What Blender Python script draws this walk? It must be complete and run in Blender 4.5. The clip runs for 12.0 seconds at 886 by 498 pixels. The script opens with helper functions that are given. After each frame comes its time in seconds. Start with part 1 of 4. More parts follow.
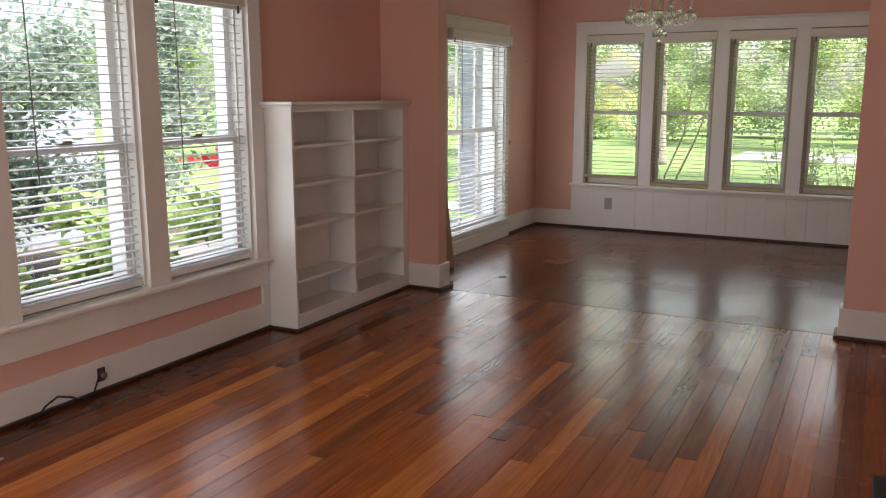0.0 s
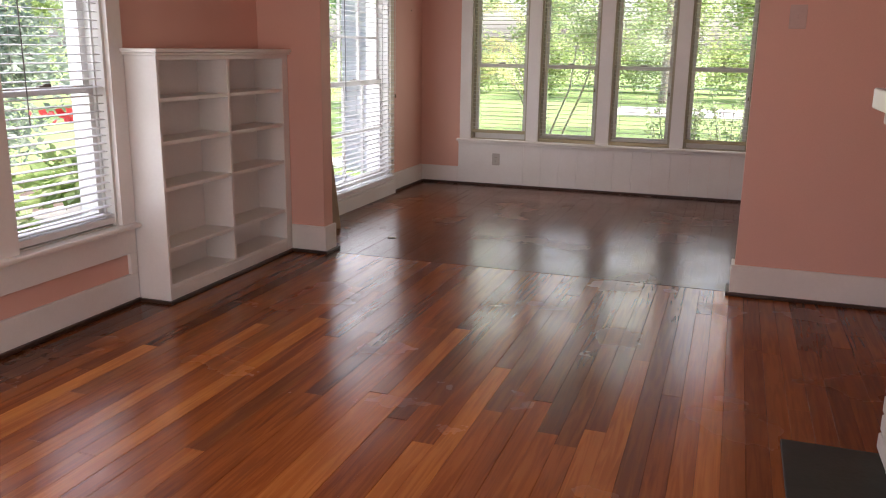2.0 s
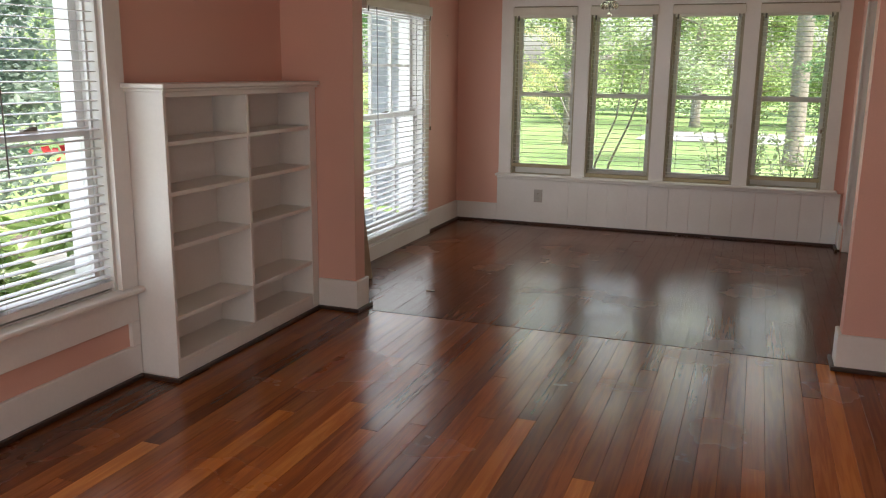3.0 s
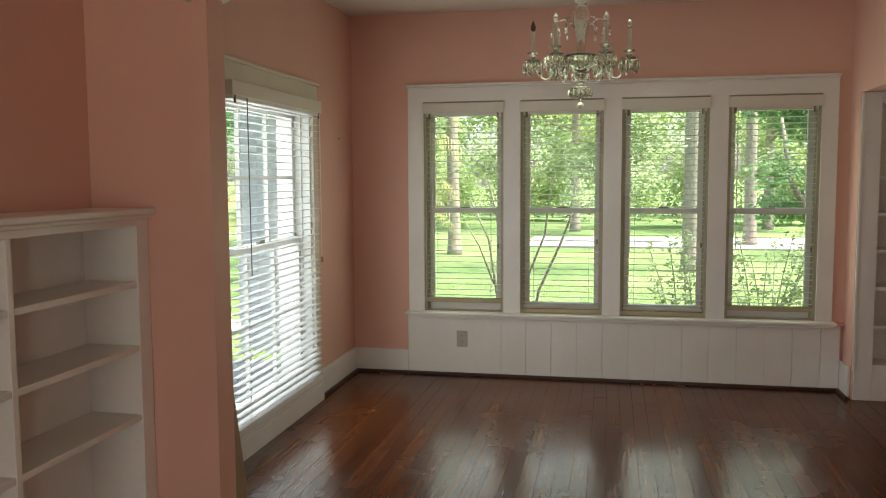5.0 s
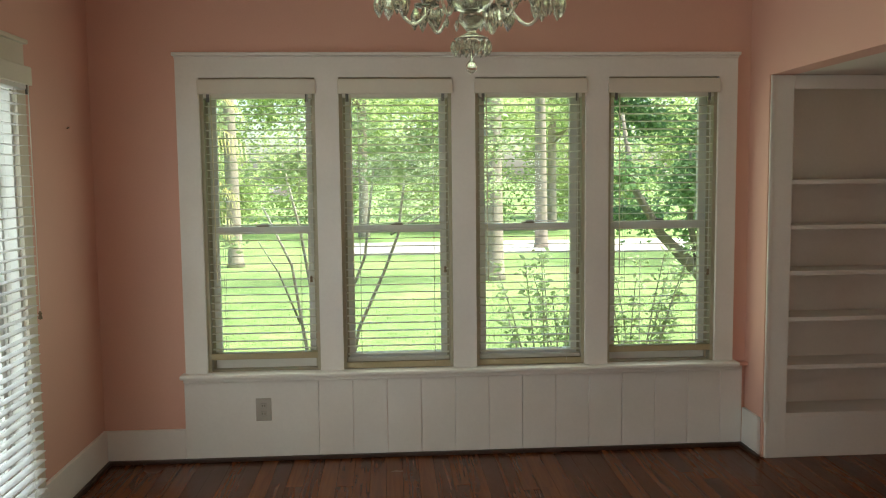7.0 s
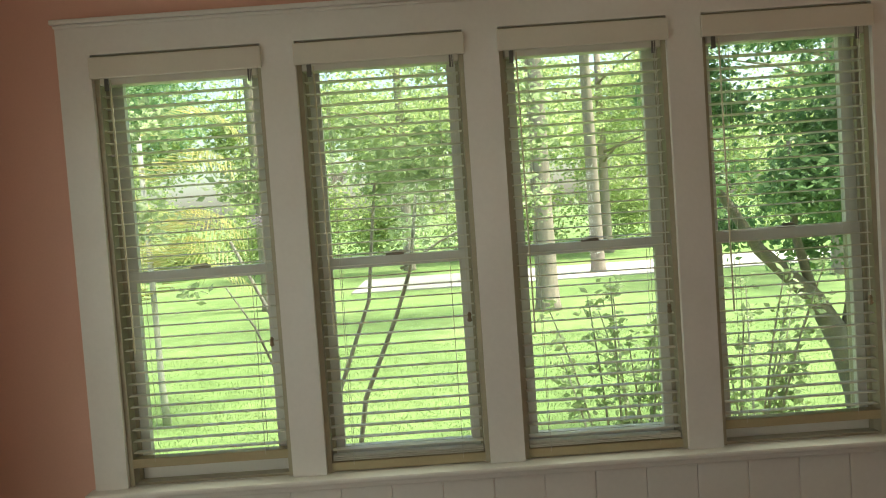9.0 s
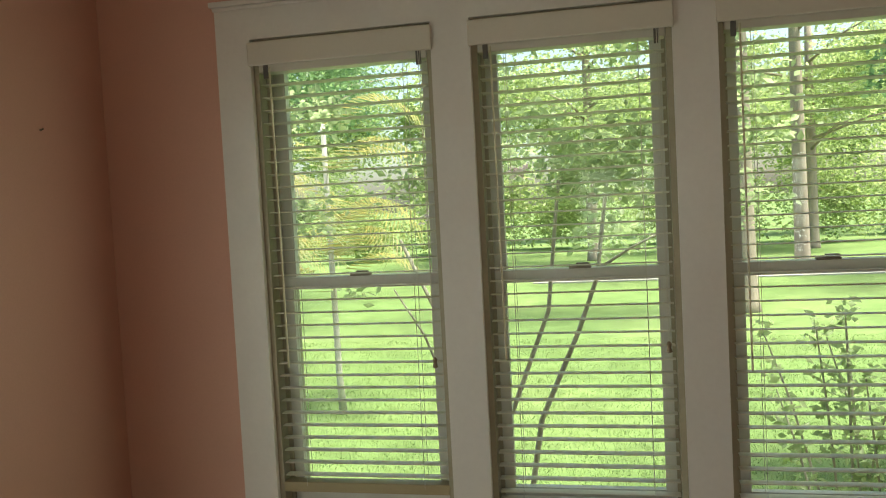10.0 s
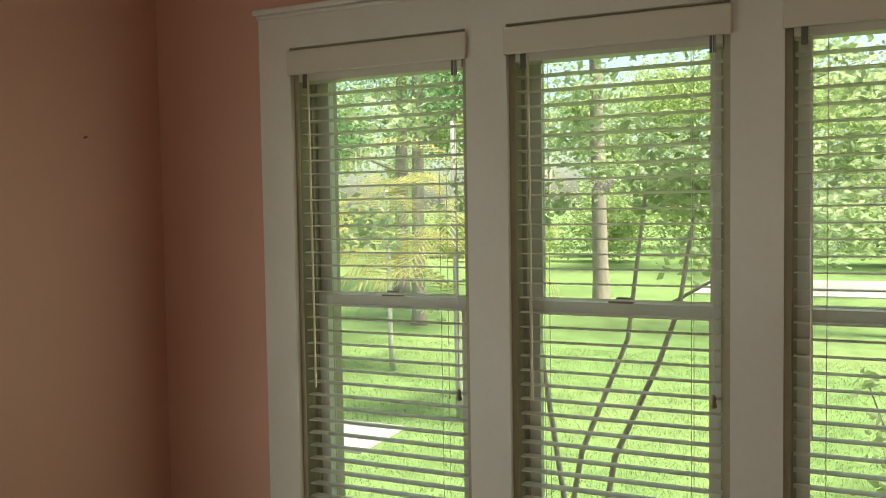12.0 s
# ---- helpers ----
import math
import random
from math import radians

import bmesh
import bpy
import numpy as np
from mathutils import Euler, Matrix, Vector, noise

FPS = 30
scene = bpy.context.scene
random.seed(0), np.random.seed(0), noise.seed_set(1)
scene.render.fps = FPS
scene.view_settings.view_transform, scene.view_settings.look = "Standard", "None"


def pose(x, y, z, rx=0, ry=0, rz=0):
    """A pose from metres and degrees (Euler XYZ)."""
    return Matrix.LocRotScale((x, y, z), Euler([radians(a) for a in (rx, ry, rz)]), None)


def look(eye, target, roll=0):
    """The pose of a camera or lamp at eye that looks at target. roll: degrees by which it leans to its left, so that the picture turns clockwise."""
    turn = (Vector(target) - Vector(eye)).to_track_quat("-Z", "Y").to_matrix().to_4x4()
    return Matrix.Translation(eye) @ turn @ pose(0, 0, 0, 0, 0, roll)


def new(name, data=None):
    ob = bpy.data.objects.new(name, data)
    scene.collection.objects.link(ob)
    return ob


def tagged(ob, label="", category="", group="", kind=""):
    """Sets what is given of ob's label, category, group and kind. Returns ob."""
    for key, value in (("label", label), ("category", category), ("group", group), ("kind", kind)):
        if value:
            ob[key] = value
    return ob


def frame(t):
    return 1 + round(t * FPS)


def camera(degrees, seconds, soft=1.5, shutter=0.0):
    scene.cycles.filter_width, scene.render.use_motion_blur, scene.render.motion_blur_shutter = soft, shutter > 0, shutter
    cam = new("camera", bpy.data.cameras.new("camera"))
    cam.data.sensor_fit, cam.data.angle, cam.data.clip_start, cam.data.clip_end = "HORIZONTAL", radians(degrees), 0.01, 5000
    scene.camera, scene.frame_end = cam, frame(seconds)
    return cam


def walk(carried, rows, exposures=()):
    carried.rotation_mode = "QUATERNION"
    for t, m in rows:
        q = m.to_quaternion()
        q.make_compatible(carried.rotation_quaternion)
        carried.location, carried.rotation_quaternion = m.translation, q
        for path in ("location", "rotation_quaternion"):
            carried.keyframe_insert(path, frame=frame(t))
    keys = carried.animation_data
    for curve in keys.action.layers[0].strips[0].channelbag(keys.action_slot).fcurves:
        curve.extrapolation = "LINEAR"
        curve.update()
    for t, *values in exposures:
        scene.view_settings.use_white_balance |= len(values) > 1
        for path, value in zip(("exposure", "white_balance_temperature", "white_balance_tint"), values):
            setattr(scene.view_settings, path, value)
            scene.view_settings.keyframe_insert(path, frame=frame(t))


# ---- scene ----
cam = camera(56.2, 12.0, soft=1.1)
PATH = [
    (0, (-0.267, 0.743, 1.454), (-1.172, 2.488, 1.088), -0.0),
    (0.5, (-0.285, 0.742, 1.459), (-1.072, 2.526, 1.015), -0.1),
    (1, (-0.302, 0.741, 1.458), (-1.072, 2.527, 0.992), -0.3),
    (1.5, (-0.317, 0.784, 1.446), (-0.996, 2.604, 0.97), 0.5),
    (2, (-0.447, 1.0, 1.435), (-1.08, 2.838, 0.964), 0.8),
    (2.5, (-0.637, 1.316, 1.445), (-1.302, 3.148, 0.997), 0.8),
    (3, (-0.859, 1.654, 1.486), (-1.541, 3.486, 1.064), 0.6),
    (3.5, (-1.035, 2.083, 1.5), (-1.693, 3.937, 1.137), 0.2),
    (3.7, (-1.116, 2.243, 1.518), (-1.777, 4.097, 1.167), -0.1),
    (5.3, (-1.827, 3.626, 1.522), (-2.113, 5.6, 1.374), -0.3),
    (5.5, (-1.9, 3.772, 1.535), (-2.111, 5.756, 1.393), -0.3),
    (6, (-1.98, 4.171, 1.522), (-2.093, 6.162, 1.382), -0.7),
    (6.5, (-2.036, 4.6, 1.528), (-2.116, 6.592, 1.373), -0.8),
    (7, (-2.104, 5.046, 1.542), (-1.977, 7.035, 1.37), -0.6),
    (7.2, (-2.087, 5.212, 1.533), (-1.91, 7.196, 1.356), -0.9),
    (8.8, (-1.895, 6.39, 1.427), (-1.777, 8.384, 1.315), -4.1),
    (9, (-1.887, 6.538, 1.439), (-1.885, 8.535, 1.344), -4.0),
    (9.5, (-1.871, 6.766, 1.452), (-2.167, 8.742, 1.361), -3.1),
    (10, (-1.914, 6.991, 1.501), (-2.349, 8.94, 1.398), -3.0),
    (10.5, (-1.831, 7.109, 1.52), (-2.509, 8.988, 1.416), -3.2),
    (11, (-1.674, 7.225, 1.537), (-2.557, 9.017, 1.435), -2.0),
    (11.5, (-1.572, 7.281, 1.537), (-2.4, 9.099, 1.44), -1.7),
    (12, (-1.559, 7.304, 1.56), (-2.38, 9.125, 1.462), -0.9),
]
walk(cam, [(t, look(eye, target, roll)) for t, eye, target, roll in PATH], [(0.0, 1.70, 6500, 20), (0.5, 1.97, 6500, 25), (1.5, 2.04, 6500, 29), (2.5, 1.88, 6500, 24), (3.0, 1.76, 6450, 18), (3.5, 1.88, 6450, 19), (3.7, 1.88, 6450, 18), (5.3, 1.86, 6650, 8), (7.2, 1.74, 6650, 5), (8.8, 1.55, 7000, 1), (9.5, 1.36, 7200, 2), (12.0, 1.32, 7250, 3)])

# ---- light ----
SUN_EL, SUN_AZ = radians(66), radians(98)
world = bpy.data.worlds.new("sky")
scene.world = world
world.use_nodes = True
_nt = world.node_tree
_sky = _nt.nodes.new("ShaderNodeTexSky")
_sky.sky_type, _sky.sun_disc = "NISHITA", False
_sky.sun_elevation, _sky.sun_rotation = SUN_EL, SUN_AZ
_sky.dust_density = 3.0
_nt.links.new(_sky.outputs[0], _nt.nodes["Background"].inputs[0])
_nt.nodes["Background"].inputs[1].default_value = 0.15
sun = new("sun", bpy.data.lights.new("sun", "SUN"))
sun.data.energy, sun.data.angle, sun.data.color = 5.0, radians(12), (1.0, 0.96, 0.89)
sun.matrix_world = look((0.0, 0.0, 30.0), (-math.sin(SUN_AZ) * 30 / math.tan(SUN_EL), -math.cos(SUN_AZ) * 30 / math.tan(SUN_EL), 0.0))


def window_light(x, y, z, w, h, turn, watts, color=(0.93, 1.0, 0.97)):
    """Sky light standing in a window's opening, facing into the room."""
    lamp = new("window_light", bpy.data.lights.new("window_light", "AREA"))
    lamp.data.shape, lamp.data.size, lamp.data.size_y = "RECTANGLE", w, h
    lamp.data.energy, lamp.data.color = watts, color
    lamp.matrix_world = pose(x, y, z, 90, 0, turn)


# ---- plan ----
CEIL = 2.74
LX = -3.60      # living room, face of the window wall
DX = -3.672      # dining room, face of the window wall
NY = 9.578       # dining room, face of the far wall
EX = -0.10      # dining room, face of the wall with the alcove
PY0, PY1 = 6.16, 6.29   # wall with the arch
LIVING_W = 0.64
BACK = -2.2
GROUND = -0.5
NORTH_WIN = [(-3.103, -2.493), (-2.368, -1.762), (-1.634, -1.027), (-0.900, -0.287)]
LIVING_WIN = [(2.16, 2.90), (3.055, 3.80), (3.94, 4.65)]
DINE_WIN = (7.36, 8.66)
SOUTH_FILL_WIN = [(-2.75, -2.0), (-1.85, -1.1)]   # unseen, behind the walker; added to let in fill light
# also added and unseen, in the east wall, for fill light
EAST_FILL_WIN = [(-1.5, -0.6)]

for a, b in NORTH_WIN:
    window_light((a + b) / 2, NY - 0.001, 1.22, b - a - 0.10, 1.35, 180, 0.85, (0.93, 1.0, 0.86))
for a, b in LIVING_WIN:
    window_light(LX + 0.001, (a + b) / 2, 1.25, b - a - 0.10, 1.4, -90, 0.45)
    window_light(LX - 0.27, (a + b) / 2, 1.30, b - a, 1.5, -90, 2.4, (0.93, 0.97, 1.0))
# fill lamps in the added south and east windows
for a, b in SOUTH_FILL_WIN:
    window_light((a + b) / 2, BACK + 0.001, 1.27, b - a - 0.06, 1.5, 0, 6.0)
for a, b in EAST_FILL_WIN:
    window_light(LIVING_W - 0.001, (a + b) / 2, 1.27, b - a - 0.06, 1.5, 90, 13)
window_light(DX + 0.09, sum(DINE_WIN) / 2, 1.05, 1.28, 1.65, -90, 2.4)
window_light(DX - 0.27, sum(DINE_WIN) / 2, 1.06, 1.34, 1.75, -90, 5.5, (0.93, 0.97, 1.0))


# ---- materials ----
def material(name, base, rough=0.5, metal=0.0, vary=0.08, scale=6.0, fine=90.0, bump=0.05, spread=0.0, stretch=(1, 1, 1), coat=0.0, spec=0.5, tint=None, tint_scale=1.2, tint_amount=0.0):
    """A surface with soft blotches, fine grain, a little relief and, with spread, a tone of its own for each piece."""
    m = bpy.data.materials.new(name)
    m.use_nodes = True
    nt = m.node_tree
    p = nt.nodes["Principled BSDF"]
    link = nt.links.new
    geo = nt.nodes.new("ShaderNodeNewGeometry")
    mp = nt.nodes.new("ShaderNodeMapping")
    mp.inputs["Scale"].default_value = stretch
    link(geo.outputs["Position"], mp.inputs[0])
    n1, n2 = nt.nodes.new("ShaderNodeTexNoise"), nt.nodes.new("ShaderNodeTexNoise")
    for n, s, d in ((n1, scale, 3.0), (n2, fine, 2.0)):
        n.inputs["Scale"].default_value, n.inputs["Detail"].default_value = s, d
        link(mp.outputs[0], n.inputs["Vector"])
    add = nt.nodes.new("ShaderNodeMath")
    add.operation = "MULTIPLY_ADD"
    add.inputs[1].default_value = 0.5
    link(n2.outputs[0], add.inputs[0])
    link(n1.outputs[0], add.inputs[2])
    val = nt.nodes.new("ShaderNodeMapRange")
    val.inputs["From Min"].default_value, val.inputs["From Max"].default_value = 0.4, 1.1
    val.inputs["To Min"].default_value, val.inputs["To Max"].default_value = 1 - vary, 1 + vary
    link(add.outputs[0], val.inputs[0])
    out = val.outputs[0]
    if spread:
        info = nt.nodes.new("ShaderNodeObjectInfo")
        r = nt.nodes.new("ShaderNodeMapRange")
        r.inputs["To Min"].default_value, r.inputs["To Max"].default_value = 1 - spread, 1 + spread
        link(info.outputs["Random"], r.inputs[0])
        mul = nt.nodes.new("ShaderNodeMath")
        mul.operation = "MULTIPLY"
        link(out, mul.inputs[0])
        link(r.outputs[0], mul.inputs[1])
        out = mul.outputs[0]
    hsv = nt.nodes.new("ShaderNodeHueSaturation")
    hsv.inputs["Color"].default_value = (*base, 1)
    if tint:
        nz = nt.nodes.new("ShaderNodeTexNoise")
        nz.inputs["Scale"].default_value, nz.inputs["Detail"].default_value = tint_scale, 4.0
        link(geo.outputs["Position"], nz.inputs["Vector"])
        rm = nt.nodes.new("ShaderNodeMapRange")
        rm.inputs["From Min"].default_value, rm.inputs["From Max"].default_value = 0.45, 0.7
        rm.inputs["To Max"].default_value = tint_amount
        link(nz.outputs[0], rm.inputs[0])
        mx = nt.nodes.new("ShaderNodeMix")
        mx.data_type = "RGBA"
        mx.inputs["A"].default_value, mx.inputs["B"].default_value = (*base, 1), (*tint, 1)
        mx.inputs[6].default_value, mx.inputs[7].default_value = (*base, 1), (*tint, 1)
        link(rm.outputs[0], mx.inputs[0])
        link(mx.outputs[2], hsv.inputs["Color"])
    link(out, hsv.inputs["Value"])
    link(hsv.outputs[0], p.inputs["Base Color"])
    p.inputs["Roughness"].default_value, p.inputs["Metallic"].default_value = rough, metal
    p.inputs["Specular IOR Level"].default_value = spec
    if coat:
        p.inputs["Coat Weight"].default_value, p.inputs["Coat Roughness"].default_value = coat, 0.12
    if bump:
        b = nt.nodes.new("ShaderNodeBump")
        b.inputs["Strength"].default_value, b.inputs["Distance"].default_value = bump, 0.01
        link(add.outputs[0], b.inputs["Height"])
        link(b.outputs[0], p.inputs["Normal"])
    return m


def floor_wood(name, dark, mid, light, spec=0.34, tones=0.60):
    """Varnished pine boards: a tone for each board, long grain, darker knots and streaks, worn gloss."""
    m = bpy.data.materials.new(name)
    m.use_nodes = True
    nt = m.node_tree
    p = nt.nodes["Principled BSDF"]
    link = nt.links.new
    geo, info = nt.nodes.new("ShaderNodeNewGeometry"), nt.nodes.new("ShaderNodeObjectInfo")
    shift = nt.nodes.new("ShaderNodeVectorMath")
    shift.operation = "MULTIPLY_ADD"
    shift.inputs[1].default_value = (1, 1, 1)
    comb = nt.nodes.new("ShaderNodeCombineXYZ")
    big = nt.nodes.new("ShaderNodeMath")
    big.operation = "MULTIPLY"
    big.inputs[1].default_value = 40.0
    link(info.outputs["Random"], big.inputs[0])
    link(big.outputs[0], comb.inputs[1])
    link(big.outputs[0], comb.inputs[2])
    link(geo.outputs["Position"], shift.inputs[0])
    link(comb.outputs[0], shift.inputs[2])
    mp = nt.nodes.new("ShaderNodeMapping")
    mp.inputs["Scale"].default_value = (17, 0.9, 1)
    link(shift.outputs[0], mp.inputs[0])
    grain, streak, wear = (nt.nodes.new("ShaderNodeTexNoise") for _ in range(3))
    grain.inputs["Scale"].default_value, grain.inputs["Detail"].default_value, grain.inputs["Distortion"].default_value = 2.2, 5.0, 1.2
    streak.inputs["Scale"].default_value, streak.inputs["Detail"].default_value = 0.6, 2.0
    wear.inputs["Scale"].default_value, wear.inputs["Detail"].default_value = 1.6, 5.0
    link(mp.outputs[0], grain.inputs["Vector"])
    link(mp.outputs[0], streak.inputs["Vector"])
    link(geo.outputs["Position"], wear.inputs["Vector"])
    a = nt.nodes.new("ShaderNodeMath")
    a.operation = "MULTIPLY_ADD"
    a.inputs[1].default_value = tones
    link(info.outputs["Random"], a.inputs[0])
    g = nt.nodes.new("ShaderNodeMapRange")
    g.inputs["From Min"].default_value, g.inputs["From Max"].default_value = 0.40, 0.60
    g.inputs["To Min"].default_value, g.inputs["To Max"].default_value = 0.04, 0.26
    link(grain.outputs[0], g.inputs[0])
    link(g.outputs[0], a.inputs[2])
    c = nt.nodes.new("ShaderNodeMath")
    c.operation = "MULTIPLY_ADD"
    c.inputs[1].default_value = 0.35
    link(streak.outputs[0], c.inputs[0])
    link(a.outputs[0], c.inputs[2])
    ramp = nt.nodes.new("ShaderNodeValToRGB")
    e = ramp.color_ramp.elements
    e[0].position, e[0].color = 0.12, (*dark, 1)
    e[1].position, e[1].color = 1.0, (*light, 1)
    k = e.new(0.55)
    k.color = (*mid, 1)
    link(c.outputs[0], ramp.inputs[0])
    link(ramp.outputs[0], p.inputs["Base Color"])
    r = nt.nodes.new("ShaderNodeMapRange")
    r.inputs["From Min"].default_value, r.inputs["From Max"].default_value = 0.35, 0.7
    r.inputs["To Min"].default_value, r.inputs["To Max"].default_value = 0.17, 0.31
    link(wear.outputs[0], r.inputs[0])
    link(r.outputs[0], p.inputs["Roughness"])
    p.inputs["Specular IOR Level"].default_value = spec
    h = nt.nodes.new("ShaderNodeTexNoise")
    h.inputs["Scale"].default_value, h.inputs["Detail"].default_value = 11.0, 4.0
    mp2 = nt.nodes.new("ShaderNodeMapping")
    mp2.inputs["Scale"].default_value = (2.4, 0.8, 1)
    link(shift.outputs[0], mp2.inputs[0])
    link(mp2.outputs[0], h.inputs["Vector"])
    b = nt.nodes.new("ShaderNodeBump")
    b.inputs["Strength"].default_value, b.inputs["Distance"].default_value = 0.12, 0.010
    link(h.outputs[0], b.inputs["Height"])
    link(b.outputs[0], p.inputs["Normal"])
    return m


def leaf_material(name, base, light, gloss=0.45):
    """Leaves that let some light through, each with a tone of its own."""
    m = bpy.data.materials.new(name)
    m.use_nodes = True
    nt = m.node_tree
    p = nt.nodes["Principled BSDF"]
    link = nt.links.new
    geo = nt.nodes.new("ShaderNodeNewGeometry")
    mx = nt.nodes.new("ShaderNodeMix")
    mx.data_type = "RGBA"
    mx.inputs[6].default_value, mx.inputs[7].default_value = (*base, 1), (*light, 1)
    link(geo.outputs["Random Per Island"], mx.inputs[0])
    link(mx.outputs[2], p.inputs["Base Color"])
    p.inputs["Roughness"].default_value = gloss
    tr = nt.nodes.new("ShaderNodeBsdfTranslucent")
    glow = nt.nodes.new("ShaderNodeMix")
    glow.data_type, glow.blend_type = "RGBA", "MULTIPLY"
    glow.inputs[0].default_value = 1.0
    glow.inputs[7].default_value = (1.8, 1.8, 1.8, 1)
    link(mx.outputs[2], glow.inputs[6])
    link(glow.outputs[2], tr.inputs[0])
    ms = nt.nodes.new("ShaderNodeMixShader")
    ms.inputs[0].default_value = 0.5
    link(p.outputs[0], ms.inputs[1])
    link(tr.outputs[0], ms.inputs[2])
    link(ms.outputs[0], nt.nodes["Material Output"].inputs[0])
    return m


def pane_material():
    m = bpy.data.materials.new("window_glass")
    m.use_nodes = True
    nt = m.node_tree
    nt.nodes.remove(nt.nodes["Principled BSDF"])
    t, g, ms = nt.nodes.new("ShaderNodeBsdfTransparent"), nt.nodes.new("ShaderNodeBsdfGlossy"), nt.nodes.new("ShaderNodeMixShader")
    t.inputs[0].default_value = (0.95, 0.97, 0.96, 1)
    g.inputs["Roughness"].default_value = 0.03
    ms.inputs[0].default_value = 0.012
    nt.links.new(t.outputs[0], ms.inputs[1])
    nt.links.new(g.outputs[0], ms.inputs[2])
    nt.links.new(ms.outputs[0], nt.nodes["Material Output"].inputs[0])
    return m


def crystal_material():
    m = bpy.data.materials.new("crystal")
    m.use_nodes = True
    p = m.node_tree.nodes["Principled BSDF"]
    p.inputs["Base Color"].default_value = (0.94, 0.97, 0.86, 1)
    p.inputs["Roughness"].default_value = 0.04
    p.inputs["Transmission Weight"].default_value = 0.88
    p.inputs["IOR"].default_value = 1.52
    return m


PINK = material("pink_wall_paint", (0.71, 0.415, 0.33), 0.6, vary=0.05, scale=1.3, fine=160, bump=0.06, tint=(0.69, 0.445, 0.335), tint_scale=0.7, tint_amount=0.6)
WHITE = material("white_gloss_paint", (0.78, 0.76, 0.72), 0.32, vary=0.05, scale=3, fine=60, bump=0.05, tint=(0.70, 0.66, 0.58), tint_scale=2.0, tint_amount=0.35)
CREAM = material("cream_casing_paint", (0.66, 0.61, 0.50), 0.4, vary=0.06, scale=4, fine=70, bump=0.06)
CEILING = material("ceiling_paint", (0.72, 0.66, 0.58), 0.7, vary=0.05, scale=1.5, fine=130, bump=0.06)
SLAT = material("faux_wood_slat", (0.78, 0.77, 0.75), 0.35, vary=0.03, scale=5, fine=80, bump=0.02, spread=0.03)
SLAT_CREAM = material("cream_slat", (0.72, 0.69, 0.60), 0.4, vary=0.03, scale=5, fine=80, bump=0.02, spread=0.03)
RAIL_TAN = material("tan_bottom_rail", (0.40, 0.335, 0.20), 0.45, vary=0.08, scale=5, fine=80, bump=0.03)
WAND_CREAM = material("cream_wand", (0.62, 0.57, 0.42), 0.35, vary=0.04, bump=0.0)
VALANCE = material("blind_valance", (0.70, 0.66, 0.57), 0.35, vary=0.04, scale=5, fine=80, bump=0.02)
SASH = material("sash_paint", (0.70, 0.69, 0.65), 0.4, vary=0.06, scale=6, fine=80, bump=0.04)
CORD = material("blind_cord", (0.68, 0.66, 0.60), 0.8, vary=0.05, bump=0.0)
# tan jamb paint with the reveals' shade put into its colour
JAMB = material("shaded_tan_jamb", (0.40, 0.36, 0.26), 0.45, vary=0.12, scale=7, fine=70, bump=0.05)
WAND = material("dark_wand", (0.13, 0.12, 0.105), 0.4, vary=0.1, bump=0.0)
TASSEL = material("tassel_wood", (0.20, 0.14, 0.08), 0.5, vary=0.1, bump=0.0)
BRONZE = material("dull_latch_metal", (0.22, 0.19, 0.15), 0.4, 0.8, vary=0.15, bump=0.02)
SHOE = material("dark_stained_shoe", (0.045, 0.022, 0.014), 0.4, vary=0.25, scale=8, fine=80)
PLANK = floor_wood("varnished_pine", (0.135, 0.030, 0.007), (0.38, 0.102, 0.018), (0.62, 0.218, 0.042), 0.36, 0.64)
PLANK_WARM = floor_wood("darker_pine", (0.078, 0.019, 0.005), (0.205, 0.054, 0.011), (0.36, 0.115, 0.024), 0.46, 0.54)
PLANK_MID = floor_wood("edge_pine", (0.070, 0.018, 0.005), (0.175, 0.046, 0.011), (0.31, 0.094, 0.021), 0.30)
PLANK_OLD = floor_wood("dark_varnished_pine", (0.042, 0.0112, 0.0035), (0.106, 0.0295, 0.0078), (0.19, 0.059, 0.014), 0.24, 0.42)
SUBFLOOR = material("dark_floor_joints", (0.02, 0.010, 0.006), 0.8, bump=0.0)
BRICK = material("white_painted_brick", (0.72, 0.70, 0.65), 0.6, vary=0.10, scale=14, fine=120, bump=0.35, spread=0.05, tint=(0.55, 0.50, 0.42), tint_scale=6, tint_amount=0.45)
BRICK_OLD = material("worn_painted_brick", (0.50, 0.44, 0.37), 0.8, vary=0.3, scale=18, fine=140, bump=0.6, spread=0.15, tint=(0.16, 0.10, 0.07), tint_scale=9, tint_amount=0.8)
BRICK_GREY = material("grey_brick", (0.74, 0.74, 0.74), 0.8, vary=0.15, scale=14, fine=90, bump=0.3, spread=0.2)
MORTAR = material("grey_mortar", (0.30, 0.27, 0.23), 0.9, vary=0.2, scale=20, fine=150, bump=0.4)
SOOT = material("sooty_firebrick", (0.03, 0.028, 0.026), 0.9, vary=0.4, scale=10, fine=90, bump=0.4)
SLATE = material("dark_slate", (0.022, 0.029, 0.024), 0.62, vary=0.25, scale=4, fine=60, bump=0.12, tint=(0.04, 0.043, 0.038), tint_scale=5, tint_amount=0.6)
IRON = material("black_iron", (0.02, 0.02, 0.02), 0.5, 0.7, vary=0.2)
PLATE = material("aged_plate", (0.42, 0.39, 0.34), 0.4, vary=0.08, scale=20)
SWITCH = material("painted_switch", (0.58, 0.42, 0.37), 0.4, vary=0.06, scale=20)
SOCKET = material("socket_dark", (0.05, 0.045, 0.04), 0.5, bump=0.0)
